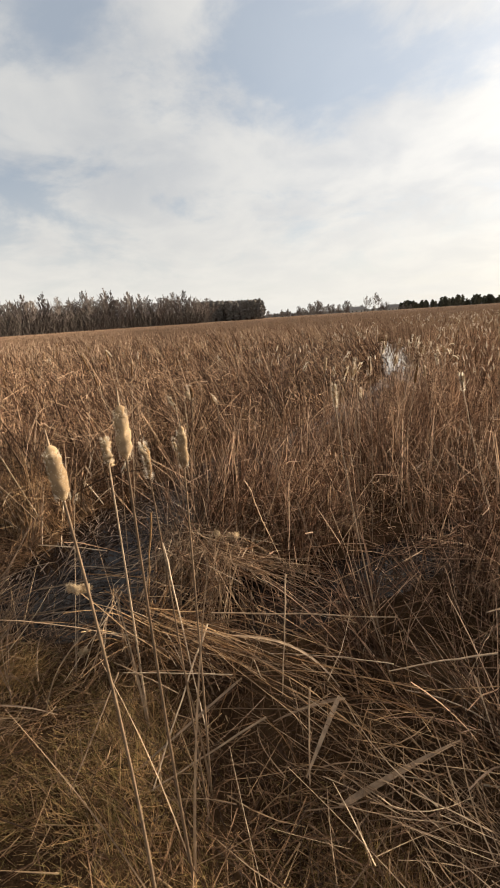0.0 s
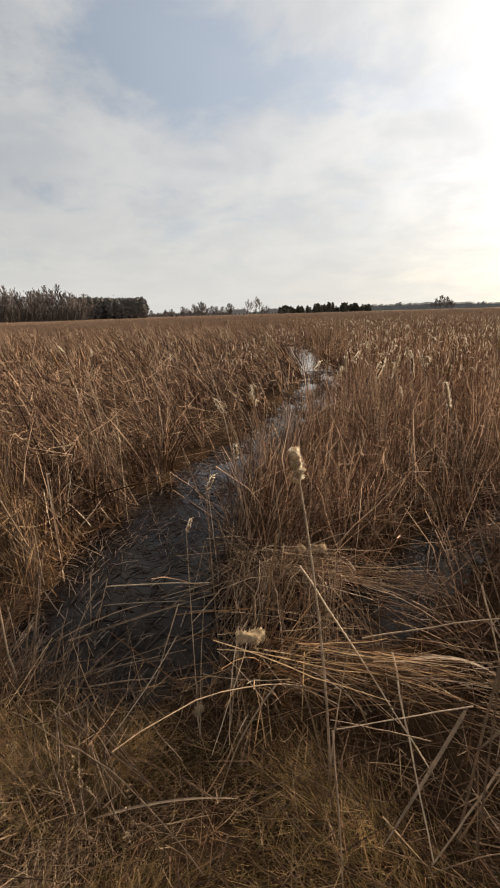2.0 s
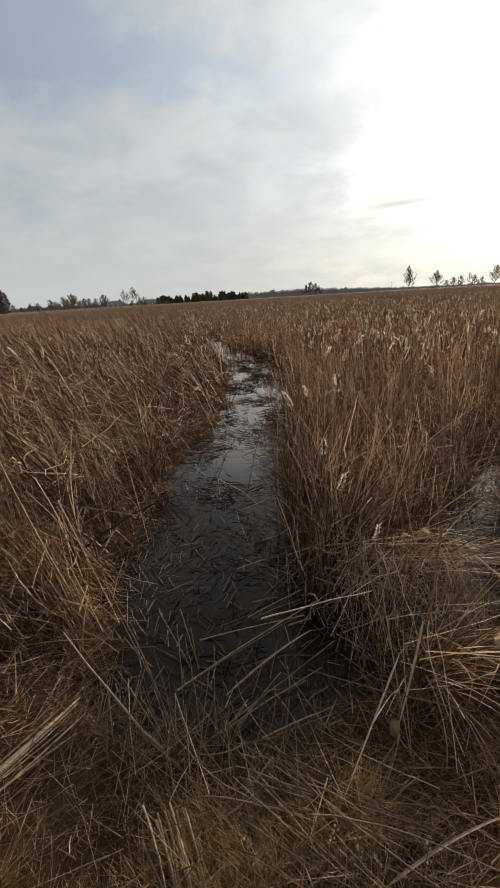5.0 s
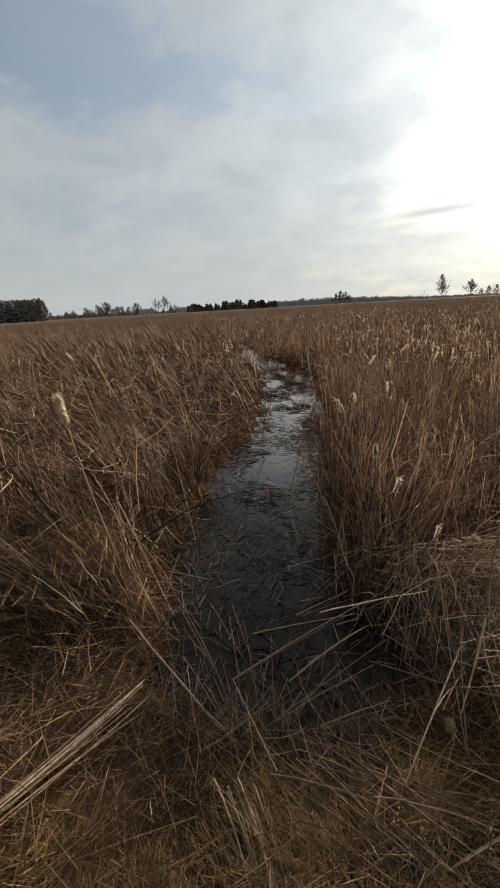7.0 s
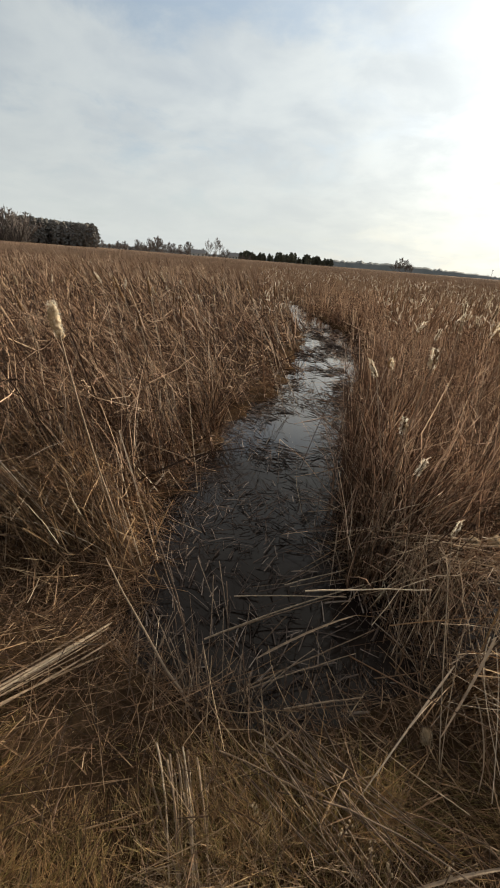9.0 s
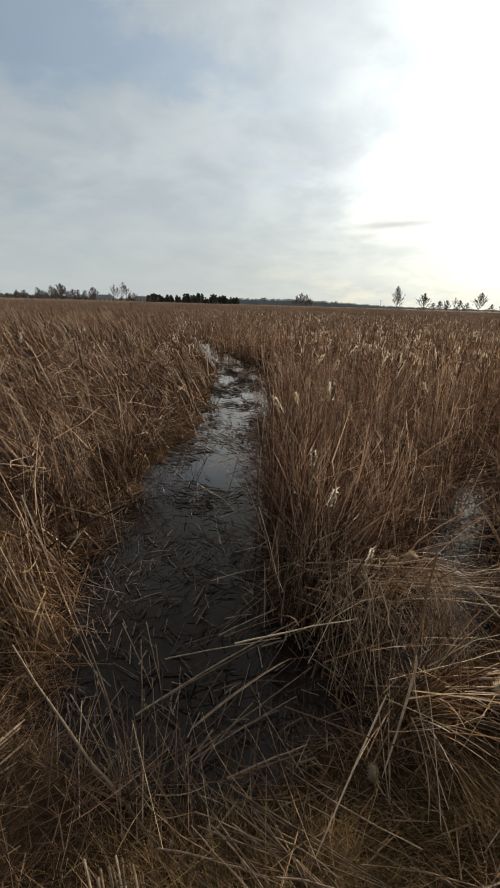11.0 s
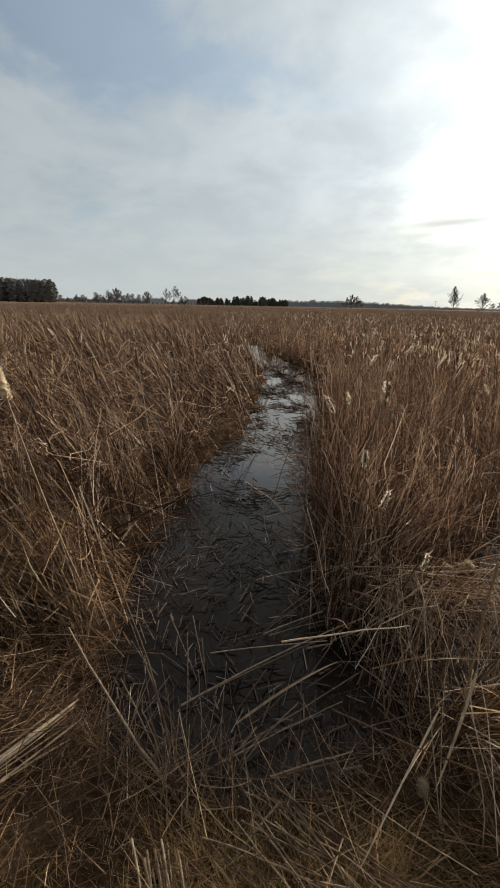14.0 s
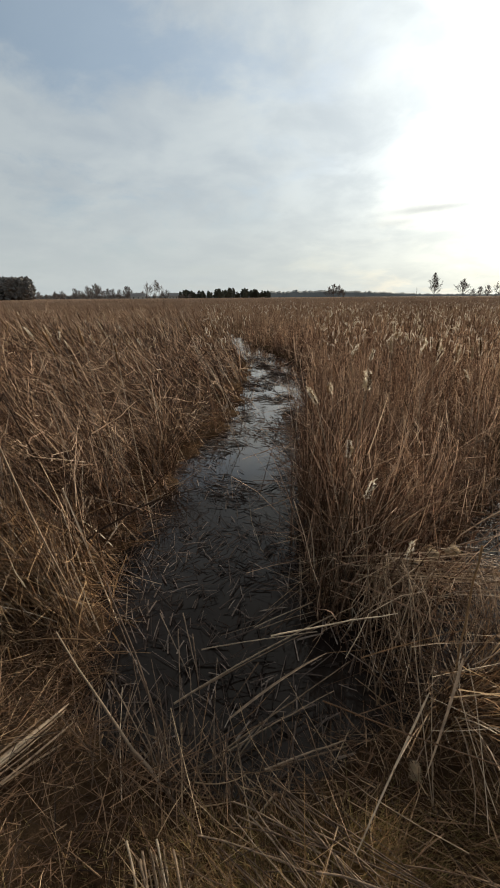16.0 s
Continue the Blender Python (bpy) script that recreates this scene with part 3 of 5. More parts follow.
def far_heads(count, lo, hi, material, label):
    """Seed heads too far off to be told apart singly, standing just above the leaves."""
    heap = Heap()
    az = np.radians(rng.uniform(lo, hi, count))
    d = 5.5 + 32 * rng.uniform(0, 1, count) ** 1.5
    x, y = 0.5 + d * np.sin(az), d * np.cos(az)
    ok = channel_depth(x, y) < -0.1
    n = int(ok.sum())
    b = np.stack([x, y, rng.normal(1.10, 0.08, count)], 1)[ok]
    grow = 0.8 + d[ok] / 34
    heap.add(strands(b, rng.normal(2.8, 1.5, n), np.abs(rng.normal(0.05, 0.32, n)), rng.uniform(0.05, 0.12, n) * grow, rng.uniform(0.007, 0.017, n) * grow, 5,
                     rng.normal(0.2, 1.0, n), None, closed=True, profile=(0.25, 0.9, 0.7, 1.0, 0.5, 0.1)))
    tagged(heap.thing("far_seed_heads", material), label, "cattail", kind="stuff")


far_heads(5200, -14, 48, HEADS_FAR, "pale and brown cattail heads far across the marsh")
far_heads(800, -72, -10, HEADS_WEST, "brown cattail heads far across the leaning reeds")


def litter():
    """Broken leaves lying criss-cross on the ground and low among the stems."""
    heap = Heap()
    b = scatter(15000, 1.2, 6.5)
    b[:, 2] += rng.gamma(1.4, 0.10, len(b))
    n = len(b)
    heap.add(strands(b, rng.uniform(0, 6.28, n), rng.normal(1.42, 0.25, n), rng.gamma(3.5, 0.08, n) + 0.06, rng.uniform(0.003, 0.0075, n), 3, rng.normal(0, 0.35, n)))
    n = 11000
    x, y = rng.uniform(-2.6, 4.4, n), rng.normal(1.35, 0.38, n)
    ok = (y > 0.75) & (channel_depth(x, y) < -0.03) & (rng.uniform(0, 1, n) < np.where((x > -1.1) & (x < 0.95), np.where(x < 0.05, 0.13, 0.28), np.where(x > 1.9, 0.95, np.where(x > 1.0, 0.35, 0.24))))
    b = np.stack([x, y, np.maximum(ground_height(x, y), 0.005) + rng.gamma(1.2, 0.03, n)], 1)[ok]
    n = len(b)
    heap.add(strands(b, rng.uniform(0, 6.28, n), rng.normal(1.42, 0.20, n), rng.gamma(2.6, 0.055, n) + 0.04, rng.uniform(0.0018, 0.0052, n), 3, rng.normal(0, 0.35, n)))
    n = 10000
    x, y = rng.uniform(-1.5, 1.3, n), rng.uniform(1.1, 4.2, n)
    cd = channel_depth(x, y)
    ok = (cd < 0.0) & (cd > -0.38)
    b = np.stack([x, y, np.maximum(ground_height(x, y), 0.004) + rng.gamma(1.3, 0.018, n)], 1)[ok]
    n = len(b)
    heap.add(strands(b, rng.uniform(0, 6.28, n), rng.normal(1.42, 0.20, n), rng.gamma(2.6, 0.05, n) + 0.04, rng.uniform(0.0018, 0.0055, n), 2, rng.normal(0, 0.35, n)))
    n = 2600
    x, y = rng.uniform(-1.4, 3.4, n), rng.uniform(0.35, 1.3, n)
    b = np.stack([x, y, ground_height(x, y) + rng.gamma(1.5, 0.015, n)], 1)
    b = b[(b[:, 0] > 0.0) | (b[:, 1] < 0.8) | (rng.uniform(0, 1, n) < 0.3)]
    n = len(b)
    heap.add(strands(b, rng.uniform(0, 6.28, n), rng.normal(1.5, 0.1, n), rng.gamma(3, 0.05, n) + 0.03, rng.uniform(0.002, 0.006, n), 2, rng.normal(0, 0.2, n)))
    n = 2400
    x, y = rng.uniform(-1.9, -0.22, n), rng.uniform(1.18, 1.75, n)
    b = np.stack([x, y, np.maximum(ground_height(x, y), 0.005) + rng.gamma(1.2, 0.022, n)], 1)[channel_depth(x, y) < 0]
    n = len(b)
    heap.add(strands(b, rng.uniform(0, 6.28, n), np.clip(rng.normal(1.25, 0.35, n), 0.2, 1.7), rng.gamma(2.4, 0.045, n) + 0.03, rng.uniform(0.0018, 0.0048, n), 2, rng.normal(0, 0.35, n)))
    n = 800
    x, y = rng.uniform(-1.3, 0.05, n), rng.normal(0.98, 0.13, n)
    b = np.stack([x, y, ground_height(x, y) + rng.gamma(1.2, 0.02, n)], 1)
    heap.add(strands(b, rng.uniform(0, 6.28, n), np.clip(rng.normal(1.45, 0.12, n), 0.9, 1.65), rng.gamma(2.4, 0.04, n) + 0.03, rng.uniform(0.0018, 0.0046, n), 3, rng.normal(0.1, 0.4, n)))
    tagged(heap.thing("reed_litter", LITTER), "broken brown reed litter lying criss-cross on the wet ground", "litter", kind="stuff")
    broken = Heap()
    b = scatter(27000, 1.4, 11)
    b = b[rng.uniform(0, 1, len(b)) > 0.55 * bed_side(b[:, 0], b[:, 1])]
    b[:, 2] += rng.uniform(0.2, 0.95, len(b))
    n = len(b)
    west = bed_side(b[:, 0], b[:, 1])
    b[:, 2] *= 0.85 + 0.15 * west
    az = bed_wind(b[:, 0], b[:, 1]) + rng.normal(0, 1.2, n)
    ang = rng.normal(1.05, 0.45, n)[:, None] + rng.normal(0, 0.25, (n, 3))
    steps = (rng.uniform(0.08, 0.50, n) * (0.45 + 0.55 * west))[:, None] * rng.dirichlet(np.full(3, 5.0), n)
    broken.add(broken_strands(b, az[:, None] + rng.normal(0, 0.3, (n, 3)), ang, steps, rng.uniform(0.003, 0.0075, n), 0.5, False, rng.normal(0, 0.4, n)))
    tagged(broken.thing("broken_reeds", REED_GLARE), "broken reed leaves hung up among the standing stems", "reeds", kind="stuff")


litter()


def lodged_mat(cx, cy, sx, sy, z, count, azim, spread, label, material=REED):
    """Stalks pressed flat into a springy mat that rests on the stubble under it."""
    heap = Heap()
    x, y = cx + sx * np.clip(rng.normal(0, 1, count), -1.7, 2.2), rng.normal(cy, sy, count)
    top = z * np.exp(-(((x - cx) / (2.2 * sx)) ** 2 + ((y - cy) / (2.4 * sy)) ** 2))
    b = np.stack([x, y, 0.04 + top * rng.uniform(0.6, 1, count)], 1)
    az = azim + rng.normal(0, spread, count) + np.where(rng.uniform(0, 1, count) < 0.5, np.pi, 0)
    ln = rng.gamma(4, 0.075, count) + 0.06
    b[:, 0] -= np.cos(az) * ln / 2
    b[:, 1] -= np.sin(az) * ln / 2
    half = count // 2
    for s, c in ((slice(0, half), True), (slice(half, count), False)):
        m = len(b[s])
        heap.add(strands(b[s], az[s], rng.normal(1.53, 0.14, m), ln[s], rng.uniform(0.0020, 0.0050, m), 5, rng.normal(0.1, 0.65, m), None, 0.4, c))
    # stubble that carries it
    m = count // 4
    x, y = rng.normal(cx, sx, m), rng.normal(cy, sy, m)
    b = np.stack([x, y, np.full(m, 0.0)], 1)
    heap.add(strands(b, rng.uniform(0, 6.28, m), np.abs(rng.normal(0.2, 0.25, m)), rng.uniform(0.3, 1.0, m) * z * 1.1, rng.uniform(0.004, 0.009, m), 3, rng.normal(0.2, 0.3, m), None, 0.6))
    return tagged(heap.thing("lodged_reeds", material), label, "reeds", kind="stuff")


lodged_mat(1.22, 2.05, 0.24, 0.09, 0.44, 110, 2.80, 0.4, "flattened straw-coloured reeds heaped over dark water", REED_GLARE)
lodged_mat(2.30, 1.76, 0.42, 0.18, 0.34, 190, 3.0, 0.5, "flattened straw-coloured reeds beside the bank", GOLD)
lodged_mat(2.75, 1.36, 0.40, 0.18, 0.24, 190, 2.9, 0.7, "pale flattened straw on the bank", BLEACHED)
lodged_mat(-1.80, 1.82, 0.36, 0.16, 0.52, 280, 2.75, 0.35, "pale golden straw lying over the edge of the blown-down bed", BLEACHED)
lodged_mat(-1.20, 1.74, 0.32, 0.10, 0.36, 260, 2.80, 0.32, "golden reeds lying fanned out beside the muddy bank", GOLD)
lodged_mat(-1.10, 1.98, 0.26, 0.16, 0.50, 420, 2.6, 0.5, "bent golden reeds leaning away from the channel edge", GOLD)
lodged_mat(-1.75, 2.15, 0.40, 0.22, 0.55, 520, 2.7, 0.5, "bent golden reeds pressed over beside the channel", GOLD)
lodged_mat(-1.35, 2.70, 0.34, 0.28, 0.62, 420, 2.5, 0.8, "bent brown reeds pressed over in the blown-down bed")
lodged_mat(-1.95, 3.10, 0.42, 0.32, 0.68, 420, 2.2, 0.9, "bent brown reeds pressed over in the blown-down bed")
lodged_mat(-1.30, 3.70, 0.34, 0.35, 0.66, 380, 2.7, 0.8, "bent brown reeds pressed over in the blown-down bed")
lodged_mat(-2.60, 2.40, 0.45, 0.30, 0.60, 380, 2.6, 0.8, "bent brown reeds pressed over in the blown-down bed")
lodged_mat(0.25, 1.10, 0.40, 0.08, 0.14, 190, 2.4, 1.0, "scattered dark straw at the edge of the bank", LITTER)
lodged_mat(1.02, 1.66, 0.11, 0.14, 0.18, 90, 1.9, 0.8, "broken brown straw in the shallow water", LITTER)


def straw_stream(p0, p1, count, spread, label, material):
    """Long stems laid over together like combed hair, from p0 to p1, on broken stubs."""
    heap = Heap()
    p0, p1 = np.array(p0), np.array(p1)
    run = float(np.hypot(*(p1 - p0)[:2]))
    along = math.atan2(p1[1] - p0[1], p1[0] - p0[0])
    t = rng.normal(0.22, 0.27, count)
    wander = rng.standard_t(4, count) * spread * (0.7 + 0.8 * np.abs(t - 0.35))
    b = p0 + t[:, None] * (p1 - p0)
    b = b + np.stack([-math.sin(along) * wander, math.cos(along) * wander, rng.normal(0, 0.028, count)], 1)
    ln = np.clip(rng.gamma(4, 0.11, count) + 0.10, 0.1, np.maximum(1.15 - t, 0.2) * run)
    az = along + rng.standard_t(3, count) * 0.13
    half = count // 2
    for sel, closed in ((slice(0, half), True), (slice(half, count), False)):
        m = len(b[sel])
        ang = rng.normal(1.50, 0.07, m)[:, None] + np.linspace(0, 1, 6)[None] * rng.normal(0.10, 0.16, m)[:, None] + rng.normal(0, 0.04, (m, 6))
        heap.add(broken_strands(b[sel], az[sel][:, None] + rng.normal(0, 0.06, (m, 6)), ang, ln[sel][:, None] * rng.dirichlet(np.full(6, 8.0), m), rng.uniform(0.0022, 0.0052, m), 0.5, closed, rng.normal(0, 0.3, m)))
    # stubs that carry it
    m = count // 8
    q = p0 + rng.uniform(0, 1, m)[:, None] * (p1 - p0)
    foot = np.stack([q[:, 0] + rng.normal(0, 0.05, m), q[:, 1] + rng.normal(0, 0.04, m), np.zeros(m)], 1)
    heap.add(strands(foot, rng.uniform(0, 6.28, m), np.abs(rng.normal(0.1, 0.12, m)), q[:, 2] * rng.uniform(0.8, 1.1, m), rng.uniform(0.003, 0.006, m), 3, rng.normal(0.1, 0.2, m), None, 0.6))
    tagged(heap.thing("combed_reeds", material), label, "reeds", kind="stuff")


straw_stream((1.12, 1.34, 0.46), (2.25, 1.46, 0.43), 84, 0.050, "golden reeds laid flat together like combed hair near the bank", GOLD)
straw_stream((1.22, 1.37, 0.47), (2.15, 1.47, 0.44), 18, 0.06, "pale stems lying loose over the combed reeds", BLEACHED)
straw_stream((0.86, 2.02, 0.42), (1.80, 2.03, 0.43), 90, 0.055, "pale flattened reeds laid together over the dark hollow", BLEACHED)


def bank_grass():
    heap = Heap()
    n = 205000
    x = rng.uniform(-1.6, 3.6, n)
    y = rng.uniform(0.25, 1.55, n)
    tuft = np.sin(6 * x + 2 * np.sin(5 * y)) + np.sin(7.3 * y + 1.5 * np.sin(4 * x)) + 0.7 * np.sin(17 * x + 3 * np.sin(13 * y))
    ok = (rng.uniform(-2.4, 1.6, n) < tuft + 1.2) & (y < np.interp(x, [-1.6, -0.9, -0.4, 0.1, 0.9, 1.3, 3.6], [1.1, 0.94, 0.84, 0.90, 1.10, 1.28, 1.32]) + 0.05 * np.sin(9 * x) + rng.normal(0, 0.07, n)) & (channel_depth(x, y) < -0.02)
    ok &= (rng.uniform(0, 1, n) < np.interp(x, [-0.5, 0.0, 0.5, 1.15, 1.6], [0.12, 0.36, 1.0, 1.0, 0.5])) | ((x < 0.5) & (y < 0.76 + 0.05 * np.sin(7 * x)))
    tall = (0.7 + 0.22 * tuft)[ok]
    b = np.stack([x, y, ground_height(x, y) - 0.005], 1)[ok]
    n = len(b)
    swirl = 3 * np.sin(2.1 * b[:, 0] + 1.3 * b[:, 1]) + rng.normal(0, 1.1, n)
    heap.add(strands(b, swirl, rng.gamma(7, 0.165, n), np.clip(tall, 0.35, 1.3) * (rng.gamma(3.2, 0.022, n) + 0.02), rng.uniform(0.0012, 0.0033, n), 1, 0.0))
    n = 12000
    x, y = rng.uniform(-4.5, 6.5, n), 0.3 - 4.0 * rng.uniform(0, 1, n) ** 1.3
    b = np.stack([x, y, ground_height(x, y) - 0.005], 1)
    heap.add(strands(b, rng.uniform(0, 6.28, n), rng.gamma(7, 0.165, n), rng.gamma(3.2, 0.035, n) + 0.03, rng.uniform(0.003, 0.008, n), 1, 0.0))
    tagged(heap.thing("bank_grass", GRASS), "short matted dry grass with olive patches on the bank", "grass", kind="stuff")


bank_grass()


def bleached_tufts():
    """Dead pale grass combed flat in loose tufts on the bank."""
    heap = Heap()
    r = random.Random(9)
    for i in range(58):
        cx, cy, a = r.uniform(0.2, 1.1), r.uniform(0.26, 0.84), r.uniform(0, 6.28)
        k = r.randrange(30, 90)
        x, y = rng.normal(cx, 0.05, k), rng.normal(cy, 0.035, k)
        b = np.stack([x, y, ground_height(x, y) + rng.uniform(0, 0.02, k)], 1)
        heap.add(strands(b, rng.normal(a, 0.7, k), rng.normal(1.25, 0.25, k), rng.gamma(4, 0.018, k) + 0.02, rng.uniform(0.0012, 0.0032, k), 3, rng.normal(0.3, 0.4, k)))
    tagged(heap.thing("bleached_grass", BLEACHED), "bleached tufts of dead grass lying on the bank", "grass", kind="stuff")


bleached_tufts()


def floating_bits():
    """Short pieces of leaf afloat: a loose mat near the bank, rafts in drifts farther out."""
    heap = Heap()
    n = 26000
    y = 1.2 + 11.5 * rng.uniform(0, 1, n) ** 1.25
    x = rng.uniform(-1.1, 1.6, n)
    ok = channel_depth(x, y) > 0.0
    drift = 0.5 + 0.5 * np.sin(2.3 * y + 2.2 * x + 1.4 * np.sin(1.7 * y)) * np.sin(4.1 * x - 1.1 * y)
    thick = np.interp(y, [1.2, 2.2, 3.5, 5, 8, 12], [0.26, 0.34, 0.44, 0.36, 0.28, 0.20])
    ok &= rng.uniform(0, 1, n) < thick * np.where(y < 3, 0.45 + 0.55 * drift, np.clip(2.6 * drift - 0.9, 0.05, 1))
    b = np.stack([x, y, rng.uniform(0.001, 0.012, n)], 1)[ok]
    n = len(b)
    big = np.interp(b[:, 1], [3, 8], [1.0, 1.9])
    az = np.where(b[:, 1] > 3, 2.4, 1.9) + 0.8 * np.sin(3 * b[:, 0] + 2 * b[:, 1]) + rng.normal(0, 0.75, n)
    heap.add(strands(b, az, rng.normal(1.55, 0.05, n), (rng.gamma(5, 0.014, n) + 0.03) * big, rng.uniform(0.005, 0.0105, n) * big, 2, rng.normal(0, 0.08, n), None, 0.7))
    # pieces that stick out of the shallows
    m = 260
    y = rng.uniform(1.2, 3.2, m)
    x = rng.uniform(-0.8, 0.9, m)
    b = np.stack([x, y, np.zeros(m)], 1)[channel_depth(x, y) > 0]
    m = len(b)
    heap.add(strands(b, rng.uniform(0, 6.28, m), np.clip(rng.normal(1.0, 0.35, m), 0.1, 1.5), rng.gamma(4, 0.028, m) + 0.03, rng.uniform(0.003, 0.006, m), 2, rng.normal(0, 0.2, m), None, 0.7))
    tagged(heap.thing("floating_reeds", FLOATING), "short dark reed pieces floating on the still water", "litter", kind="stuff")


floating_bits()

# ---- cattails ----


def lumpy_head(length, radius, rough, seed, sides=9, rings=11, sway=0.0):
    """A seed head round the z axis from 0 to length, rounded at both ends, with lumps."""
    v, f = [], []
    for i in range(rings + 1):
        t = i / rings
        r = radius * min(1.0, (4.5 * min(t, 1 - t) + 0.12)) ** 0.6
        for s in range(sides):
            a = 2 * math.pi * s / sides
            p = Vector((math.cos(a) * 1.7, math.sin(a) * 1.7, t * length * 60 + seed * 9))
            k = 1 + rough * noise.fractal(p, 0.9, 2.1, 3)
            v.append((r * k * math.cos(a) + sway * math.sin(3 * t), r * k * math.sin(a), t * length))
    for i in range(rings):
        for s in range(sides):
            t = (s + 1) % sides
            f.append((i * sides + s, i * sides + t, (i + 1) * sides + t, (i + 1) * sides + s))
    return np.array(v), np.array(f)


def rotated_to(vf, foot, direction):
    q = Vector((0, 0, 1)).rotation_difference(Vector(direction).normalized()).to_matrix()
    v = np.array([tuple(q @ Vector(p) + Vector(foot)) for p in vf[0]])
    return v, vf[1]


def fuzz(count, length, radius, hair):
    """Short hairs of seed wool standing off a head."""
    t = rng.uniform(0.0, 1, count)
    a = rng.uniform(0, 6.28, count)
    b = np.stack([radius * 0.8 * np.cos(a), radius * 0.8 * np.sin(a), t * length], 1)
    v, f = strands(b + np.array([0, 0, 5.0]), a, rng.normal(1.15, 0.6, count), rng.uniform(0.3, 1.3, count) * hair, rng.uniform(0.0006, 0.0014, count), 1, 0.0, None, 0.3)
    return v - np.array([0, 0, 5.0]), f


HEAD_AT = {}


def cattail(kind, seed, label, top=1.3):
    """One cattail: a thin stalk with a seed head near its top and a leaf or two. kind: brown, plump, burst or ragged."""
    r = random.Random(seed)
    root = new("cattail")
    root.empty_display_size = 0.1
    lean, az = r.uniform(0.02, 0.07), r.uniform(0, 6.28)
    pts = []
    for i in range(8):
        t = i / 7
        off = lean * t * t * top
        pts.append((math.cos(az) * off, math.sin(az) * off, t * top))
    part("stalk", mesh_from("stalk", *tube(pts, [0.0042 - 0.0017 * i / 7 for i in range(8)]), STALK, True), root)
    d = (Vector(pts[-1]) - Vector(pts[-2])).normalized()
    foot = Vector(pts[-1]) - d * 0.02
    a2 = r.uniform(0, 6.28)
    nod = Vector((math.cos(a2), math.sin(a2), 0))
    tail = ""
    if kind == "brown":
        ln = r.uniform(0.13, 0.17)
        part("seed_head", mesh_from("seed_head", *rotated_to(lumpy_head(ln, 0.0105, 0.3, seed, 8, 14), foot, d), SEED_BROWN, True), root, "dense brown seed head")
        part("wool", mesh_from("wool", *rotated_to(fuzz(170, ln * 0.45, 0.0105, 0.0075), foot + d * ln * 0.5, d), FLUFF), root, "pale wool breaking out of the tip")
        tail = "spike"
    elif kind == "plump":
        ln = r.uniform(0.085, 0.105)
        head = part("seed_head", mesh_from("seed_head", *rotated_to(lumpy_head(ln, 0.0130, 0.35, seed, 14, 18), foot, d), TAN, True), root, "plump tan seed head")
        part("wool", mesh_from("wool", *rotated_to(fuzz(1100, ln, 0.0138, 0.0036), foot, d), FLUFF), head)
        part("tuft", mesh_from("tuft", *rotated_to(lumpy_head(0.030, 0.0090, 0.9, seed + 5, 9, 6), foot + d * (ln - 0.020), d), TAN, True), head, "loose woolly tip")
        tail = "spike"
    elif kind == "woolly":
        ln = r.uniform(0.11, 0.13)
        head = part("seed_head", mesh_from("seed_head", *rotated_to(lumpy_head(ln, 0.0125, 1.0, seed, 14, 22, r.uniform(-0.010, 0.010)), foot, d), WOOL, True), root, "shaggy head of loose pale wool")
        part("wool", mesh_from("wool", *rotated_to(fuzz(900, ln, 0.0125, 0.0080), foot, d), FLUFF), head)
        part("lump", mesh_from("lump", *rotated_to(lumpy_head(0.035, 0.0115, 1.1, seed + 2, 10, 8), foot - d * 0.02 + nod * 0.012, (d + nod * 0.6).normalized()), WOOL, True), head)
    elif kind == "burst":
        ln = r.uniform(0.085, 0.12)
        e = (d + nod * r.uniform(0.02, 0.35)).normalized()
        head = part("seed_head", mesh_from("seed_head", *rotated_to(lumpy_head(ln, 0.0082, 0.55, seed, 8, 14, r.uniform(-0.012, 0.012)), foot, e), SEED_BROWN, True), root, "burst brown seed head")
        part("wool", mesh_from("wool", *rotated_to(fuzz(520, ln, 0.0090, 0.0120), foot, e), FLUFF), head, "halo of pale wool")
        part("tuft", mesh_from("tuft", *rotated_to(lumpy_head(ln * 0.6, 0.0062, 1.9, seed + 4, 10, 16, r.uniform(-0.012, 0.012)), foot + e * ln * r.choice((0.0, 0.15, 0.3)), (e + nod * 0.3).normalized()), WOOL, True), head, "tuft of pale wool")
    else:
        ln = r.uniform(0.080, 0.12)
        e = (d + nod * r.uniform(0.05, 0.8)).normalized()
        head = part("seed_head", mesh_from("seed_head", *rotated_to(lumpy_head(ln, 0.0078, 0.6, seed, 8, 12, r.uniform(-0.02, 0.02)), foot, e), SEED_BROWN, True), root, "half-shed brown seed head")
        part("loose_hair", mesh_from("loose_hair", *rotated_to(fuzz(460, ln, 0.0080, 0.0125), foot, e), FLUFF), head)
        part("wool", mesh_from("wool", *rotated_to(lumpy_head(ln * 0.45, 0.0072, 1.8, seed + 3, 10, 12, r.uniform(-0.01, 0.01)), foot + e * ln * 0.35, (e + nod * 0.4).normalized()), FLUFF, True), head, "tuft of pale wool")
        part("shred", mesh_from("shred", *tube([foot + e * ln * 0.9, foot + e * (ln + 0.02) + Vector((0, 0, -0.01)), foot + e * (ln + 0.05) - Vector((0, 0, 0.03))], [0.004, 0.003, 0.001], 4), FLUFF, True), head)
    if tail:
        part("spike", mesh_from("spike", *tube([foot + d * ln, foot + d * (ln + r.uniform(0.03, 0.09))], [0.0024, 0.001], 4), STALK, True), root)
    HEAD_AT[root.name] = Vector((pts[-1][0], pts[-1][1], 1.41))
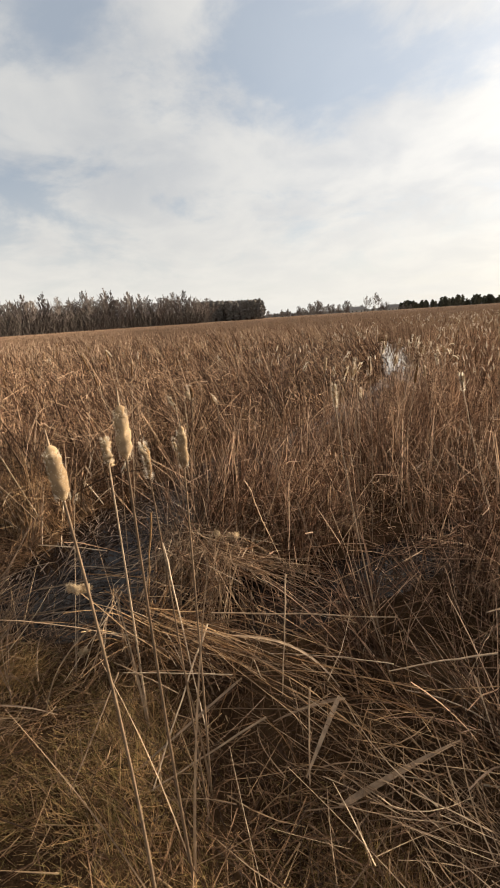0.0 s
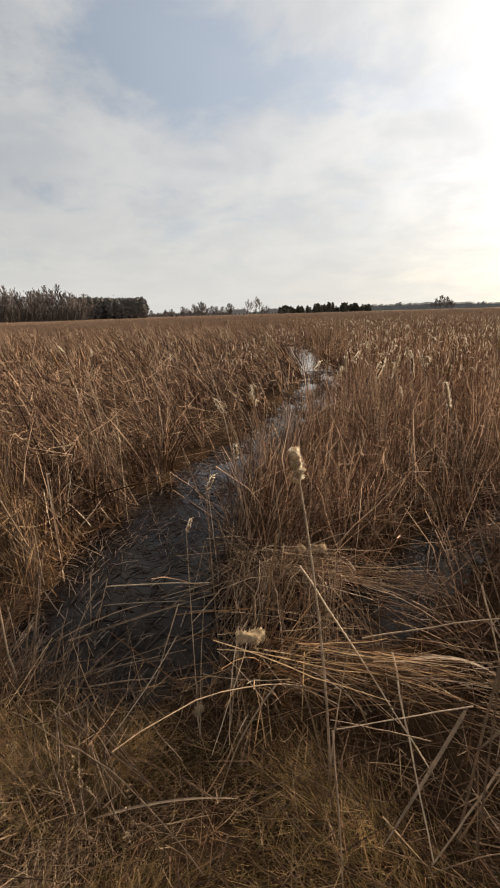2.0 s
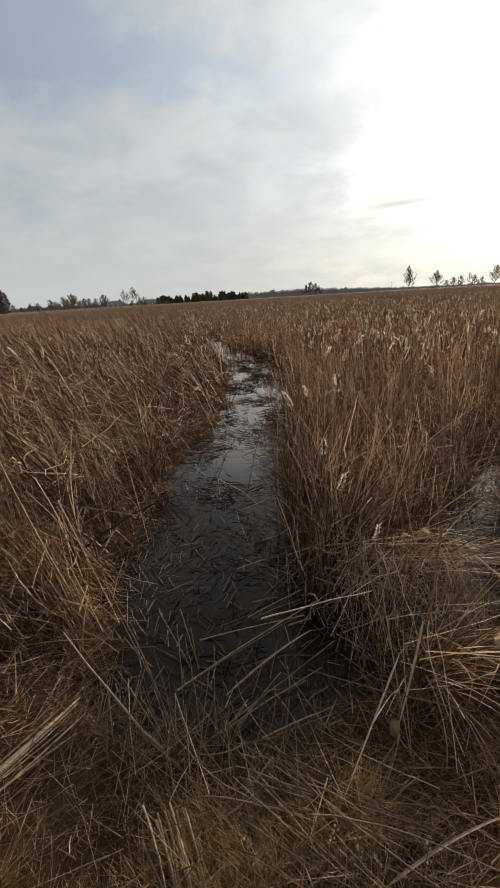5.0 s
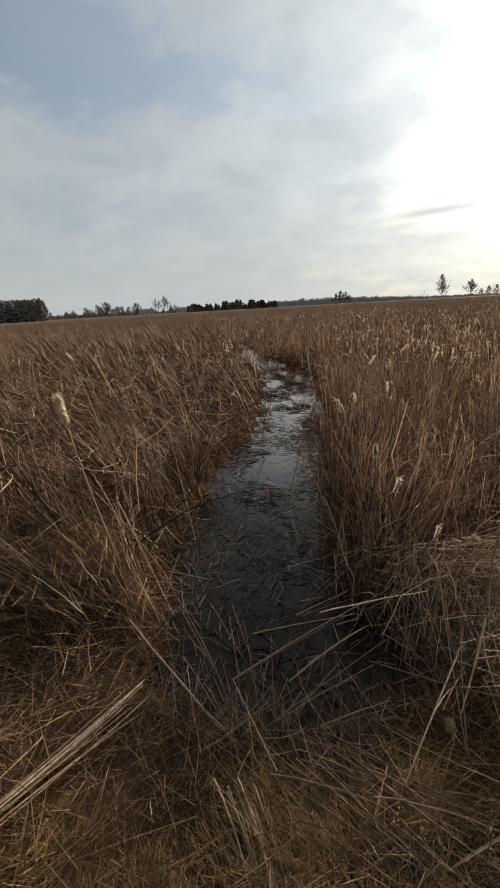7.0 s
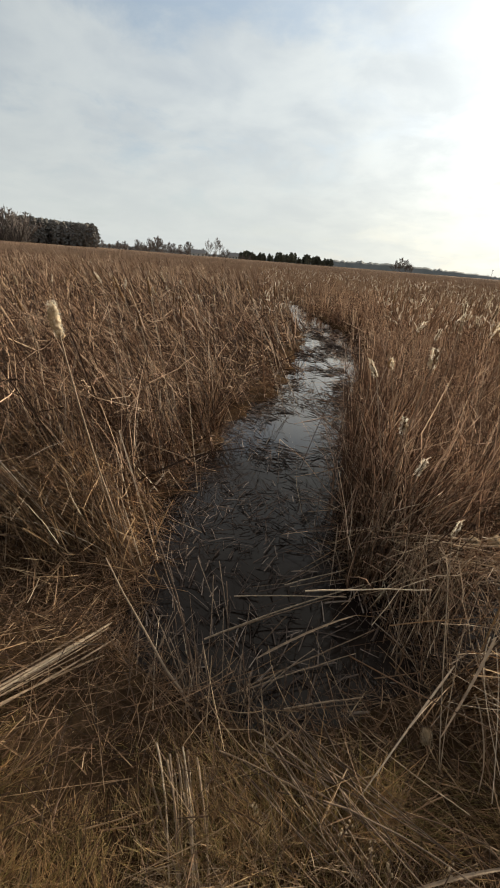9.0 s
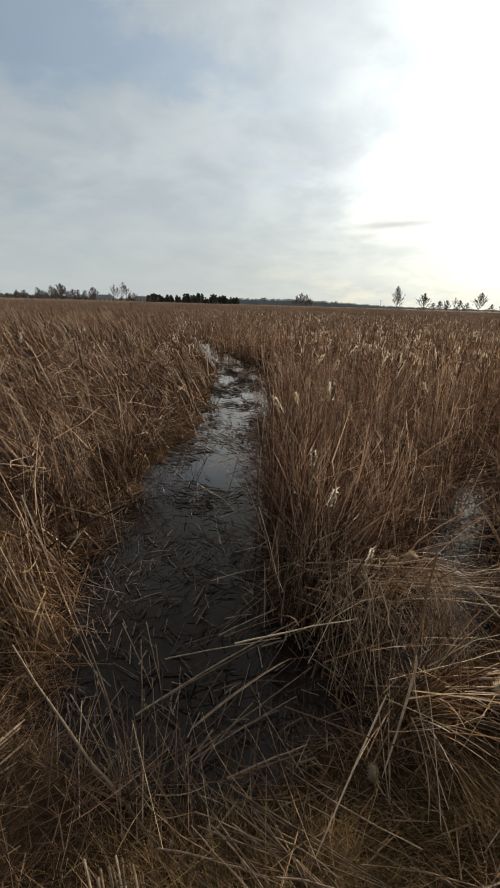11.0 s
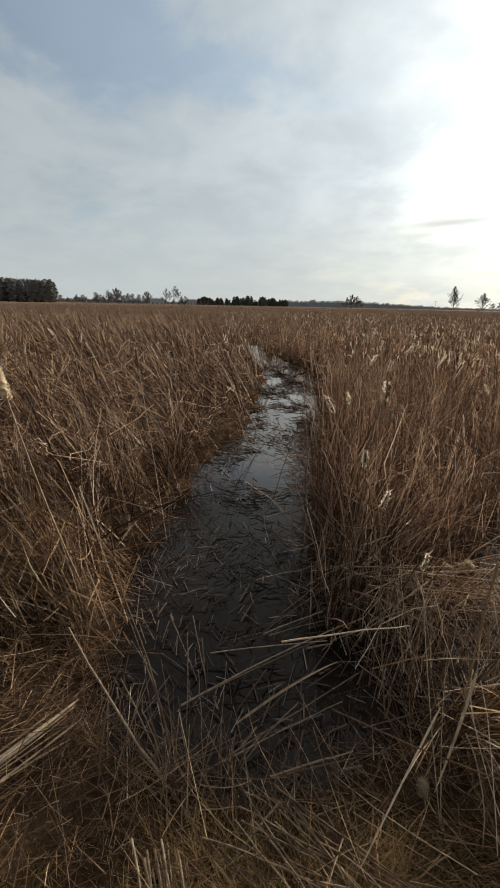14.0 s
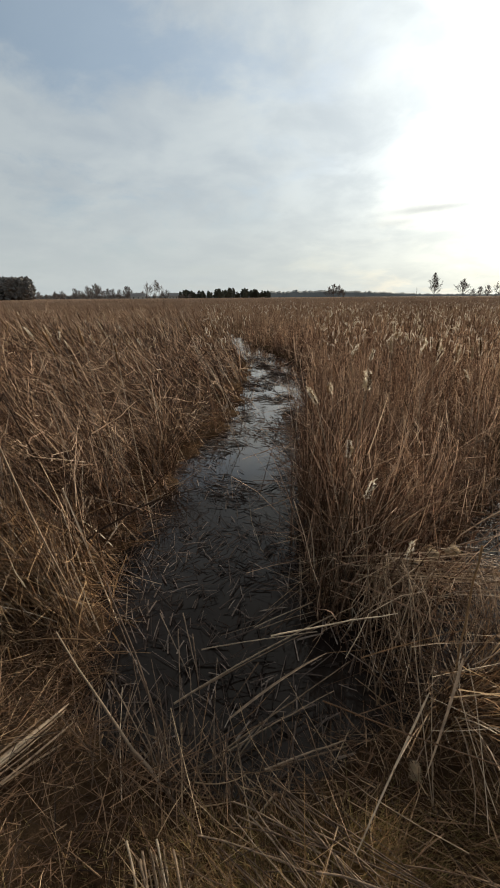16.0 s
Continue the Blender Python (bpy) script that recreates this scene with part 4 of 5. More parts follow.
    for i in range(r.choice((1, 2))):
        v, f = strands(np.array([[0.004, 0.0, 0.02]]), r.uniform(0, 6.28), r.uniform(0.04, 0.2), r.uniform(0.6, 1.0), 0.008, 6, r.uniform(0.05, 0.3))
        part("leaf", mesh_from("leaf", v, f, STALK), root)
    return tagged(root, label, "cattail", group="cattails in the marsh")


MODELS = {}
for i, (kind, words) in enumerate((("brown", "dry cattail with a slim dense brown seed head"), ("brown", "dry cattail with a slim brown head and bare spike"),
                                   ("plump", "dry cattail with a plump tan head"), ("plump", "dry cattail with a tan head shedding pale wool"),
                                   ("ragged", "dry cattail with a half-shed nodding head"), ("ragged", "dry cattail with a torn head and pale tuft"),
                                   ("ragged", "dry cattail with a broken ragged head"), ("ragged", "dry cattail with a tattered tan and white head"),
                                   ("burst", "dry cattail with a burst pale woolly head"), ("burst", "dry cattail with a fluffy straw-coloured head"),
                                   ("burst", "dry cattail with a nodding woolly head"), ("burst", "dry cattail with a shaggy pale head"), ("woolly", "dry cattail with a thick shaggy woolly head"), ("woolly", "dry cattail with loose wool spilling from its head"))):
    MODELS.setdefault(kind, []).append(cattail(kind, 11 + i, words))
USED = set()


def place_cattail(kind, x, y, top, tilt=0.0, toward=0.0, pick=0, turn=0.0, size=1.0):
    """Stands a cattail with its head ending about 'top' metres up at (x, y); tilt in degrees towards the given bearing."""
    src = MODELS[kind][pick % len(MODELS[kind])]
    a = radians(toward)
    z = 0.03
    for _ in range(2):
        turned = Matrix.Rotation(radians(tilt), 4, Vector((-math.sin(a), math.cos(a), 0))) @ Matrix.Rotation(turn, 4, "Z") @ Matrix.Diagonal((size, size, (top - z) / 1.41 / math.cos(radians(tilt)), 1))
        over = turned @ HEAD_AT[src.name]
        fx, fy = x - over.x, y - over.y
        z = float(ground_height(np.array(fx), np.array(fy))) - 0.02
    m = Matrix.Translation((fx, fy, z)) @ turned
    if src.name not in USED:
        USED.add(src.name)
        src.matrix_basis = m
        return src
    return copy_thing(src, m @ Matrix.Diagonal([1 / v for v in src.scale] + [1]))


# the ones near the bank, each at its own place
place_cattail("plump", 1.99, 0.76, 1.55, 1, 80, 0, 0.0, 1.15)
place_cattail("plump", 1.98, 0.92, 1.59, 4, 165, 1, 2.0, 1.15)
place_cattail("plump", 1.97, 1.11, 1.50, 2, 40, 0, 1.0)
place_cattail("burst", 1.90, 1.04, 1.48, 3, 170, 2, 1.0, 0.8)
place_cattail("woolly", 1.33, 1.31, 1.35, 5, 130, 0, 3.0, 1.25)
place_cattail("woolly", -0.73, 1.54, 1.46, 17, 255, 1, 1.0, 1.3)
place_cattail("burst", 0.81, 2.35, 1.37, 4, 60, 0, 0.5, 1.2)
place_cattail("burst", 0.72, 2.24, 1.03, 9, 100, 1, 0.2)
place_cattail("ragged", 0.74, 1.78, 0.99, 14, 130, 2, 0.8, 0.8)
place_cattail("ragged", 0.61, 2.80, 1.21, 24, 150, 0, 0.2)
place_cattail("ragged", 0.53, 2.45, 1.30, 16, 140, 1, 1.2)
place_cattail("burst", 1.79, 2.34, 1.37, 26, 150, 1, 2.2)
place_cattail("ragged", -2.07, 3.85, 1.47, 24, 165, 0, 0.0)
place_cattail("brown", -1.16, 3.15, 1.50, 8, 165, 1, 0.0)
place_cattail("ragged", -1.73, 5.63, 1.23, 10, 165, 1, 0.0)
place_cattail("ragged", 0.83, 1.42, 0.97, 20, 120, 2, 0.4, 0.5)


def scatter_cattails():
    r = random.Random(5)
    placed = 0
    while placed < 272:
        east = r.random() < 0.70
        az = r.uniform(-4, 50) if east else r.uniform(-72, -2)
        d = 3.4 + 9.5 * r.random() ** 1.2
        x, y = 0.6 + d * math.sin(radians(az)), d * math.cos(radians(az))
        if y < 2.2 or channel_depth(np.array(x), np.array(y)) > -0.05:
            continue
        kind = r.choices(("brown", "plump", "ragged", "burst"), (2, 1, 6, 6) if east else (5, 1, 3, 1))[0]
        tilt = abs(r.gauss(0, 7)) if east else abs(r.gauss(16, 11))
        toward = r.uniform(0, 360) if east else r.gauss(168, 35)
        place_cattail(kind, x, y, r.gauss(1.38, 0.10) if east else r.gauss(1.34, 0.10), tilt, toward, r.randrange(4), r.uniform(0, 6.28), r.uniform(0.75, 0.95) if kind == "brown" else r.uniform(0.72, 1.05))
        placed += 1


scatter_cattails()

# ---- the distance: woods, farm, pines, far ridge ----


def branch_tree(height, seed, limbs=11, spread=0.45, twig=0.035, start=0.28, upright=0.55):
    """A leafless tree: trunk corners and faces, and those of its crown of limbs and twigs."""
    r = random.Random(seed)
    trunk = []
    x = y = 0.0
    for i in range(7):
        t = i / 6
        trunk.append(Vector((x, y, t * height * 0.93)))
        x += r.gauss(0, 0.012) * height
        y += r.gauss(0, 0.012) * height
    tv = tube(trunk, [height * 0.010 * (1 - 0.85 * i / 6) + 0.03 for i in range(7)], 6)
    heap = Heap()

    def limb(p, d, ln, rad, level):
        e = p + (d + Vector((r.gauss(0, 0.08), r.gauss(0, 0.08), 0.18))).normalized() * ln
        if level == 0:
            heap.add(tube([p, e], [rad, rad * 0.45], 3))
            return
        q = p + d * ln * 0.5 + Vector((r.gauss(0, 0.06), r.gauss(0, 0.06), 0.04)) * ln
        heap.add(tube([p, q, e], [rad, rad * 0.75, rad * 0.4], 3))
        for k in range(5 if level > 1 else 4):
            t = r.uniform(0.25, 1)
            f = p.lerp(q, t * 2) if t < 0.5 else q.lerp(e, t * 2 - 1)
            nd = (d + Vector((r.gauss(0, 0.55), r.gauss(0, 0.55), r.gauss(0.25, 0.4)))).normalized()
            limb(f, nd, ln * r.uniform(0.35, 0.65), max(rad * 0.5, twig if level > 1 else twig * 0.8), level - 1)

    for i in range(limbs):
        t = start + (1 - start) * (i + r.random()) / limbs
        k = min(int(t * 6), 5)
        p = trunk[k].lerp(trunk[k + 1], t * 6 - k)
        a = i * 2.4 + r.uniform(-0.4, 0.4)
        d = Vector((math.cos(a), math.sin(a), upright + 1.1 * t)).normalized()
        limb(p, d, height * spread * (1.12 - t) * r.uniform(0.75, 1.15), height * 0.003 + twig, 2)
    return tv, (np.concatenate(heap.v), np.concatenate(heap.f))


def bare_tree(height, seed, label, bark, **kw):
    root = new("bare_tree")
    t, c = branch_tree(height, seed, **kw)
    part("trunk", mesh_from("trunk", *t, bark, True), root)
    part("crown", mesh_from("crown", *c, TWIGS), root)
    return tagged(root, label, "tree")


def pine_tree(height, seed, label, width=0.24, low=0.12, needles=NEEDLES, name="pine_tree"):
    """A conifer: trunk and a crown of many drooping needle sprays in uneven whorls."""
    r = random.Random(seed)
    root = new(name)
    part("trunk", mesh_from("trunk", *tube([(0, 0, 0), (0, 0, height * 0.5), (0, 0, height)], [height * 0.02, height * 0.013, 0.02], 6), BARK, True), root)
    heap = Heap()
    for i in range(170):
        t = low + (1 - low) * r.random() ** 0.85
        a = r.uniform(0, 6.28)
        reach = height * width * math.sqrt(max(0.05, 1 - ((t - 0.52) / 0.52) ** 2)) * r.uniform(0.3, 1.15)
        p = Vector((0, 0, t * height))
        e = p + Vector((math.cos(a) * reach, math.sin(a) * reach, r.uniform(-0.06, 0.08) * height * (1.2 - t)))
        m = p.lerp(e, 0.6) + Vector((0, 0, 0.02 * height))
        w = height * 0.07 * r.uniform(0.6, 1.4)
        heap.add(tube([p.lerp(e, 0.15), m, e], [w * 0.4, w, w * 0.25], 3))
    part("crown", mesh_from("crown", np.concatenate(heap.v), np.concatenate(heap.f), needles), root)
    return tagged(root, label, "tree")


def polar(az, d):
    a = radians(az - 7.0)
    return math.sin(a) * d + 0.3, math.cos(a) * d


def plant(models, az, d, size=1.0, turn=0.0, fresh=set()):
    src = models
    x, y = polar(az, d)
    m = Matrix.Translation((x, y, -0.1)) @ Matrix.Rotation(turn, 4, "Z") @ Matrix.Diagonal((size, size, size, 1))
    if src.name not in fresh:
        fresh.add(src.name)
        src.matrix_basis = m
        return src
    return copy_thing(src, m @ Matrix.Diagonal([1 / v for v in src.scale] + [1]))


def distance():
    r = random.Random(21)
    birches = [tagged(bare_tree(15, 40 + i, "tall leafless birch at the edge of the far wood", BIRCH, limbs=16, spread=0.36, twig=0.085, upright=0.8), group="trees of the far wood") for i in range(3)]
    alders = [tagged(bare_tree(10, 50 + i, "dense leafless dark tree in the far wood", BARK, limbs=14, spread=0.44, twig=0.085, start=0.12), group="trees of the far wood") for i in range(3)]
    pines = [tagged(pine_tree(8.5, 60 + i, "dark green pine in a distant row", 0.27 + 0.05 * i), group="pines in the distant row") for i in range(3)]
    dense = [tagged(pine_tree(10.5, 90 + i, "tall close-grown dark tree at the end of the wood", 0.20 + 0.03 * i, 0.10, SPRUCE, "forest_tree"), group="trees of the far wood") for i in range(3)]
    bushes = [tagged(bare_tree(8.5, 70 + i, "rounded leafless bush far across the marsh", BARK, limbs=18, spread=0.50, twig=0.12, start=0.0), group="distant bushes") for i in range(2)]
    # the even dark end of the wood
    for i in range(80):
        f = (i + r.random()) / 80
        plant(r.choice(dense), -26.9 - 8.5 * f, r.uniform(300, 335), 1.28 * (r.uniform(0.95, 1.0) + 0.06 * f), r.uniform(0, 6.28))
    # the taller open part with birches, which comes nearer
    for i in range(100):
        f = (i + r.random()) / 100
        plant(r.choice(alders), -34 - 44 * f, 250 - 130 * f + r.uniform(0, 30), (1.5 - 0.40 * f) * r.uniform(0.85, 1.15), r.uniform(0, 6.28))
    for i in range(56):
        f = (i + r.random()) / 56
        plant(r.choice(birches), -34.5 - 42 * f, 250 - 130 * f + r.uniform(0, 30), (1.30 - 0.25 * f) * r.uniform(0.75, 1.12), r.uniform(0, 6.28))
    # undergrowth that closes the wood below
    heap = Heap()
    n = 16000
    az = rng.uniform(-85, -34.0, n)
    d = np.where(az > -41, rng.uniform(305, 332, n), np.interp(az, [-83, -39], [122, 252]) + rng.uniform(0, 25, n))
    b = np.stack([np.sin(np.radians(az)) * d, np.cos(np.radians(az)) * d, np.zeros(n)], 1)
    heap.add(strands(b, rng.uniform(0, 6.28, n), np.abs(rng.normal(0, 0.3, n)), rng.gamma(9, 0.75, n), rng.uniform(0.10, 0.32, n), 2, 0.3, None, 0.4, True))
    tagged(heap.thing("wood_undergrowth", SCRUB), "dark leafless undergrowth of the far wood", "undergrowth", kind="stuff")
    # farm trees between the wood and the pines, each with its own height, and the low hedge under them
    for az, h in ((-26.2, 9), (-25.4, 6), (-24.4, 9), (-23.6, 9.5), (-22.1, 12), (-21.8, 10), (-20.8, 14), (-20.4, 12), (-19.8, 16.5), (-19.4, 15.5), (-18.5, 12), (-18.0, 11.5),
                  (-17.2, 11), (-16.3, 14.5), (-15.9, 13), (-14.3, 9), (-11.9, 9.5), (-11.4, 10)):
        plant(r.choice(bushes), az, r.uniform(424, 436), h / 8.5 * 0.85, r.uniform(0, 6.28))
    for az, h in ((-13.75, 16), (-13.4, 14), (-12.7, 18.5), (-12.3, 16)):
        plant(r.choice(birches), az, r.uniform(424, 436), h / 15, r.uniform(0, 6.28))
    for i in range(44):
        az = -26.0 + 17.5 * (i + 0.8 * r.random()) / 44
        plant(r.choice(bushes), az, r.uniform(438, 450), r.uniform(0.42, 0.75), r.uniform(0, 6.28))
    for i in range(44):
        az = -10.2 + 12.0 * (i + 0.9 * r.random()) / 44
        plant(r.choice(pines), az, r.uniform(440, 465), r.choice((0.62, 0.74, 0.85, 0.95, 1.08)) * r.uniform(0.9, 1.1), r.uniform(0, 6.28))
    for az, s in ((9.2, 1.2), (9.8, 1.5), (10.4, 1.35), (10.9, 0.9)):
        plant(bushes[0], az, 600, s * 1.35, az)
    plant(bare_tree(20, 81, "tall slender leafless tree alone at the far edge", BARK, limbs=44, spread=0.36, twig=0.10, upright=0.75, start=0.10), 21.6, 500, 1.24)
    single = bare_tree(13, 82, "round-crowned leafless tree at the far edge", BARK, limbs=34, spread=0.44, twig=0.09, start=0.12, upright=0.5)
    plant(single, 24.6, 520, 1.45)
    plant(single, 30.6, 500, 1.5, 2.0)
    for az, s in ((25.6, 0.8), (26.4, 1.0), (27.2, 1.1), (28.6, 1.1), (29.3, 0.9), (31.8, 0.8), (33.0, 1.1), (35.0, 1.3), (37.5, 1.1), (40.0, 1.3)):
        plant(bushes[1], az, 520, s * 1.25, az)
    plant(birches[2], 28.0, 520, 1.0, 2.0)


distance()


def box(x0, y0, z0, x1, y1, z1):
    v = np.array([(x, y, z) for x in (x0, x1) for y in (y0, y1) for z in (z0, z1)], float)
    return v, np.array([(0, 1, 3, 2), (4, 6, 7, 5), (0, 4, 5, 1), (2, 3, 7, 6), (0, 2, 6, 4), (1, 5, 7, 3)])


def farmhouse(az, d, w, label):
    root = new("farmhouse")
    dp, h, rise = 7.0, 2.8, 3.0
    part("wall", mesh_from("wall", *box(-w / 2, 0, 0, w / 2, dp, h), PLASTER), root)
    v = [(-w / 2 - 0.4, -0.5, h), (w / 2 + 0.4, -0.5, h), (w / 2 + 0.4, dp + 0.5, h), (-w / 2 - 0.4, dp + 0.5, h), (-w / 2 - 0.4, dp / 2, h + rise), (w / 2 + 0.4, dp / 2, h + rise)]
    bm = bmesh.new()
    vs = [bm.verts.new(p) for p in v]
    for f in ((0, 1, 5, 4), (2, 3, 4, 5), (3, 0, 4), (1, 2, 5), (3, 2, 1, 0)):
        bm.faces.new([vs[i] for i in f])
    me = bpy.data.meshes.new("roof")
    bm.to_mesh(me)
    bm.free()
    me.materials.append(ROOFING)
    roof = part("roof", me, root, "grey sheet roof")
    part("chimney", mesh_from("chimney", *box(w * 0.2, dp / 2 - 0.3, h + 2.2, w * 0.2 + 0.6, dp / 2 + 0.3, h + rise + 0.8), PLASTER), roof)
    for i in range(3):
        x = -w / 2 + w * (i + 0.5) / 3
        part("window", mesh_from("window", *box(x - 0.5, -0.04, 1.0, x + 0.5, 0.05, 2.2), GLASS_DARK), root)
    x, y = polar(az, d)
    root.matrix_basis = pose(x, y, 0, 0, 0, -az + 10)
    return tagged(root, label, "house", group="far farm")


farmhouse(-14.9, 412, 12, "small pale farmhouse with a grey roof among trees")
farmhouse(-10.6, 425, 9, "low pale farm building beside dark pines")
farmhouse(-23.9, 455, 10, "low farm building behind the reeds near the wood")


def far_ridge():
    """Low wooded land on the skyline, a solid uneven band with haze in its colour."""
    az = np.radians(np.linspace(-36, 58, 400))
    d = 1500 + 120 * np.sin(5 * az)
    hgt = 11 + 5 * np.sin(9 * az + 1) + rng.normal(0, 1.3, len(az))
    hgt = hgt * np.interp(np.degrees(az), [-34, -5, 1, 9, 15, 35, 58], [0.6, 1.5, 1.35, 1.0, 0.7, 1.2, 1.2])
    rows = []
    for back, z in ((0, 0 * hgt), (6, hgt * 0.75), (25, hgt), (160, hgt * 0.2)):
        rows.append(np.stack([np.sin(az) * (d + back), np.cos(az) * (d + back), z], 1))
    v = np.concatenate(rows)
    n = len(az)
    i = np.arange(n - 1)
    f = np.concatenate([np.stack([k * n + i, k * n + i + 1, (k + 1) * n + i + 1, (k + 1) * n + i], 1) for k in range(3)])
    tagged(new("far_ridge", mesh_from("far_ridge", v, f, HAZY_RIDGE)), "low wooded land on the far skyline", "backdrop", kind="structure")


far_ridge()


def utility_pole(az, d, h):
    root = new("utility_pole")
    part("post", mesh_from("post", *tube([(0, 0, 0), (0, 0, h)], [0.16, 0.11], 8), POLE, True), root)
    part("crossbar", mesh_from("crossbar", *box(-0.8, -0.06, h - 0.7, 0.8, 0.06, h - 0.55), POLE), root)
    x, y = polar(az, d)
    root.matrix_basis = pose(x, y, 0)
    return tagged(root, "thin weathered wooden utility pole at the far edge", "pole")


utility_pole(19.6, 420, 8.5)


# ---- fallen and leaning stalks near the bank ----


def fallen_stalk(points, radius=0.0042, label="pale broken reed stalk lying on the flattened reeds", material=None):
    """One stalk through a few places, eased into a curve, hollow-looking and tapered."""
    pts = [Vector(p) for p in points]
    if len(pts) == 2:
        pts.insert(1, (pts[0] + pts[1]) / 2 + Vector((0, 0, 0.012)))
    out = []
    r = random.Random(int(pts[0].x * 9173 + pts[0].y * 6551 + pts[2].x * 3371))
    ln = (pts[2] - pts[0]).length
    off = Vector((0, 0, 0))
    for i in range(9):
        t = i / 8
        out.append(pts[0] * (1 - t) ** 2 + pts[1] * (2 * t * (1 - t)) + pts[2] * t ** 2 + off)
        off = off * 0.6 + Vector((r.gauss(0, 1), r.gauss(0, 1), r.gauss(0, 0.6))) * 0.0035 * ln
    radius *= 0.82
    me = mesh_from("stalk", *tube(out, [radius * (1 - 0.45 * i / 8) for i in range(9)], 6), material or STRAW, True)
    return tagged(new("reed_stalk", me), label, "reed stalk", group="fallen stalks at the bank")


def flat_leaf(points, width=0.013, label="pale flat reed leaf fallen on the bank", material=None):
    """A folded strap leaf through three places."""
    a, b, c = (Vector(p) for p in points)
    v, f = [], []
    for i in range(11):
        t = i / 10
        p = a * (1 - t) ** 2 + b * (2 * t * (1 - t)) + c * t ** 2
        d = ((b - a) * (1 - t) + (c - b) * t).normalized()
        side = d.cross(Vector((0, 0, 1))).normalized()
        w = width * (0.5 if i in (0,) else 1.0) * (1 - 0.7 * t ** 3) / 2
        v += [tuple(p - side * w), tuple(p + Vector((0, 0, -0.35 * w))), tuple(p + side * w), tuple(p + Vector((0, 0, -0.35 * w - 0.0012)))]
        if i:
            k = 4 * i
            f += [(k - 4, k - 3, k + 1, k), (k - 3, k - 2, k + 2, k + 1), (k - 2, k - 1, k + 3, k + 2), (k - 1, k - 4, k, k + 3)]
    return tagged(new("reed_leaf", mesh_from("leaf", np.array(v), np.array(f), material or STRAW)), label, "reed leaf", group="fallen leaves at the bank")


BUNDLE = "pale straw-coloured strap leaf in a bundle on the bank"
rb = random.Random(12)
for i in range(15):
    o, q = rb.uniform(-0.035, 0.075), rb.uniform(0, 0.14)
    flat_leaf([(-0.40 + 0.9 * o - 0.3 * q, 1.38 - 1.7 * max(o, 0) - q, 0.10 + 0.05 * rb.random()), (-0.53 + 0.8 * o, 1.00 - 0.4 * o, 0.155 + 0.03 * rb.random()), (-0.78 + 0.6 * o, 0.56 - 0.4 * o, 0.185 + 0.012 * (i % 3))], rb.uniform(0.0055, 0.0105), BUNDLE, STRAW)
BRANCH = "thin grey-brown bare stem rising from the water edge"
fallen_stalk([(0.08, 1.08, 0.13), (-0.20, 1.25, 0.23), (-0.54, 1.50, 0.33)], 0.0074, BRANCH, STEM)
fallen_stalk([(0.07, 1.09, 0.14), (0.21, 0.97, 0.16), (0.40, 0.86, 0.18)], 0.0072, "thin grey-brown bare stem lying on the bank", STEM)
fallen_stalk([(0.10, 1.09, 0.13), (-0.12, 1.44, 0.30), (-0.44, 1.80, 0.37)], 0.0062, BRANCH, STEM)
fallen_stalk([(0.12, 1.11, 0.13), (-0.10, 1.40, 0.24), (-0.33, 1.64, 0.34)], 0.005, BRANCH, STEM)
STUBS = "short broken reed stub standing at the water edge"
rs = random.Random(77)
for i in range(64):
    x, y, a = 0.06 + rs.gauss(0, 0.19), 1.13 + rs.gauss(0, 0.07), rs.gauss(1.9, 0.55)
    ln = rs.uniform(0.10, 0.40)
    up = rs.uniform(0.35, 0.75)
    fallen_stalk([(x, y, 0.07), (x + math.cos(a) * ln * 0.3, y + math.sin(a) * ln * 0.3, 0.08 + ln * up * 0.6), (x + math.cos(a) * ln * 0.7, y + math.sin(a) * ln * 0.7, 0.08 + ln * up)], rs.uniform(0.0018, 0.0038), STUBS, STEM)
for x, y, x2, y2 in ((-0.02, 1.80, 0.09, 1.51), (-0.23, 1.92, 0.01, 1.62), (-0.11, 1.94, 0.05, 1.63), (0.33, 1.67, 0.22, 1.50), (-0.10, 1.82, 0.05, 1.35)):
    fallen_stalk([(x, y, 0.10), (x2, y2, 0.01)], 0.004, "pale reed piece standing out of the dark water", STEM)
CROSS = "pale broken reed stalk slanting over the dark water"
fallen_stalk([(-0.02, 1.48, 0.02), (0.29, 1.77, 0.05), (0.68, 1.95, 0.17)], 0.006, CROSS)
fallen_stalk([(0.13, 1.19, 0.04), (0.40, 1.44, 0.06), (0.74, 1.70, 0.13)], 0.005, CROSS)
fallen_stalk([(0.08, 1.55, 0.04), (0.59, 1.83, 0.19)], 0.004, CROSS)
fallen_stalk([(0.27, 1.97, 0.02), (0.58, 2.10, 0.11)], 0.0042, CROSS)
fallen_stalk([(0.30, 1.97, 0.015), (0.60, 2.06, 0.09)], 0.003, CROSS)
fallen_stalk([(0.22, 1.26, 0.05), (0.67, 1.59, 0.07)], 0.0045, CROSS)
fallen_stalk([(0.05, 1.71, 0.10), (0.59, 1.75, 0.24)], 0.004, CROSS)
fallen_stalk([(0.42, 1.22, 0.08), (0.71, 1.33, 0.11)], 0.005)
flat_leaf([(0.90, 1.18, 0.58), (0.81, 1.10, 0.38), (0.66, 0.91, 0.16)], 0.0062, "long pale reed leaf hanging to the bank")
fallen_stalk([(0.45, 1.12, 0.13), (0.29, 0.86, 0.15)], 0.0055)
fallen_stalk([(1.05, 1.32, 0.33), (1.12, 1.23, 0.22), (1.08, 1.12, 0.11)], 0.0035)
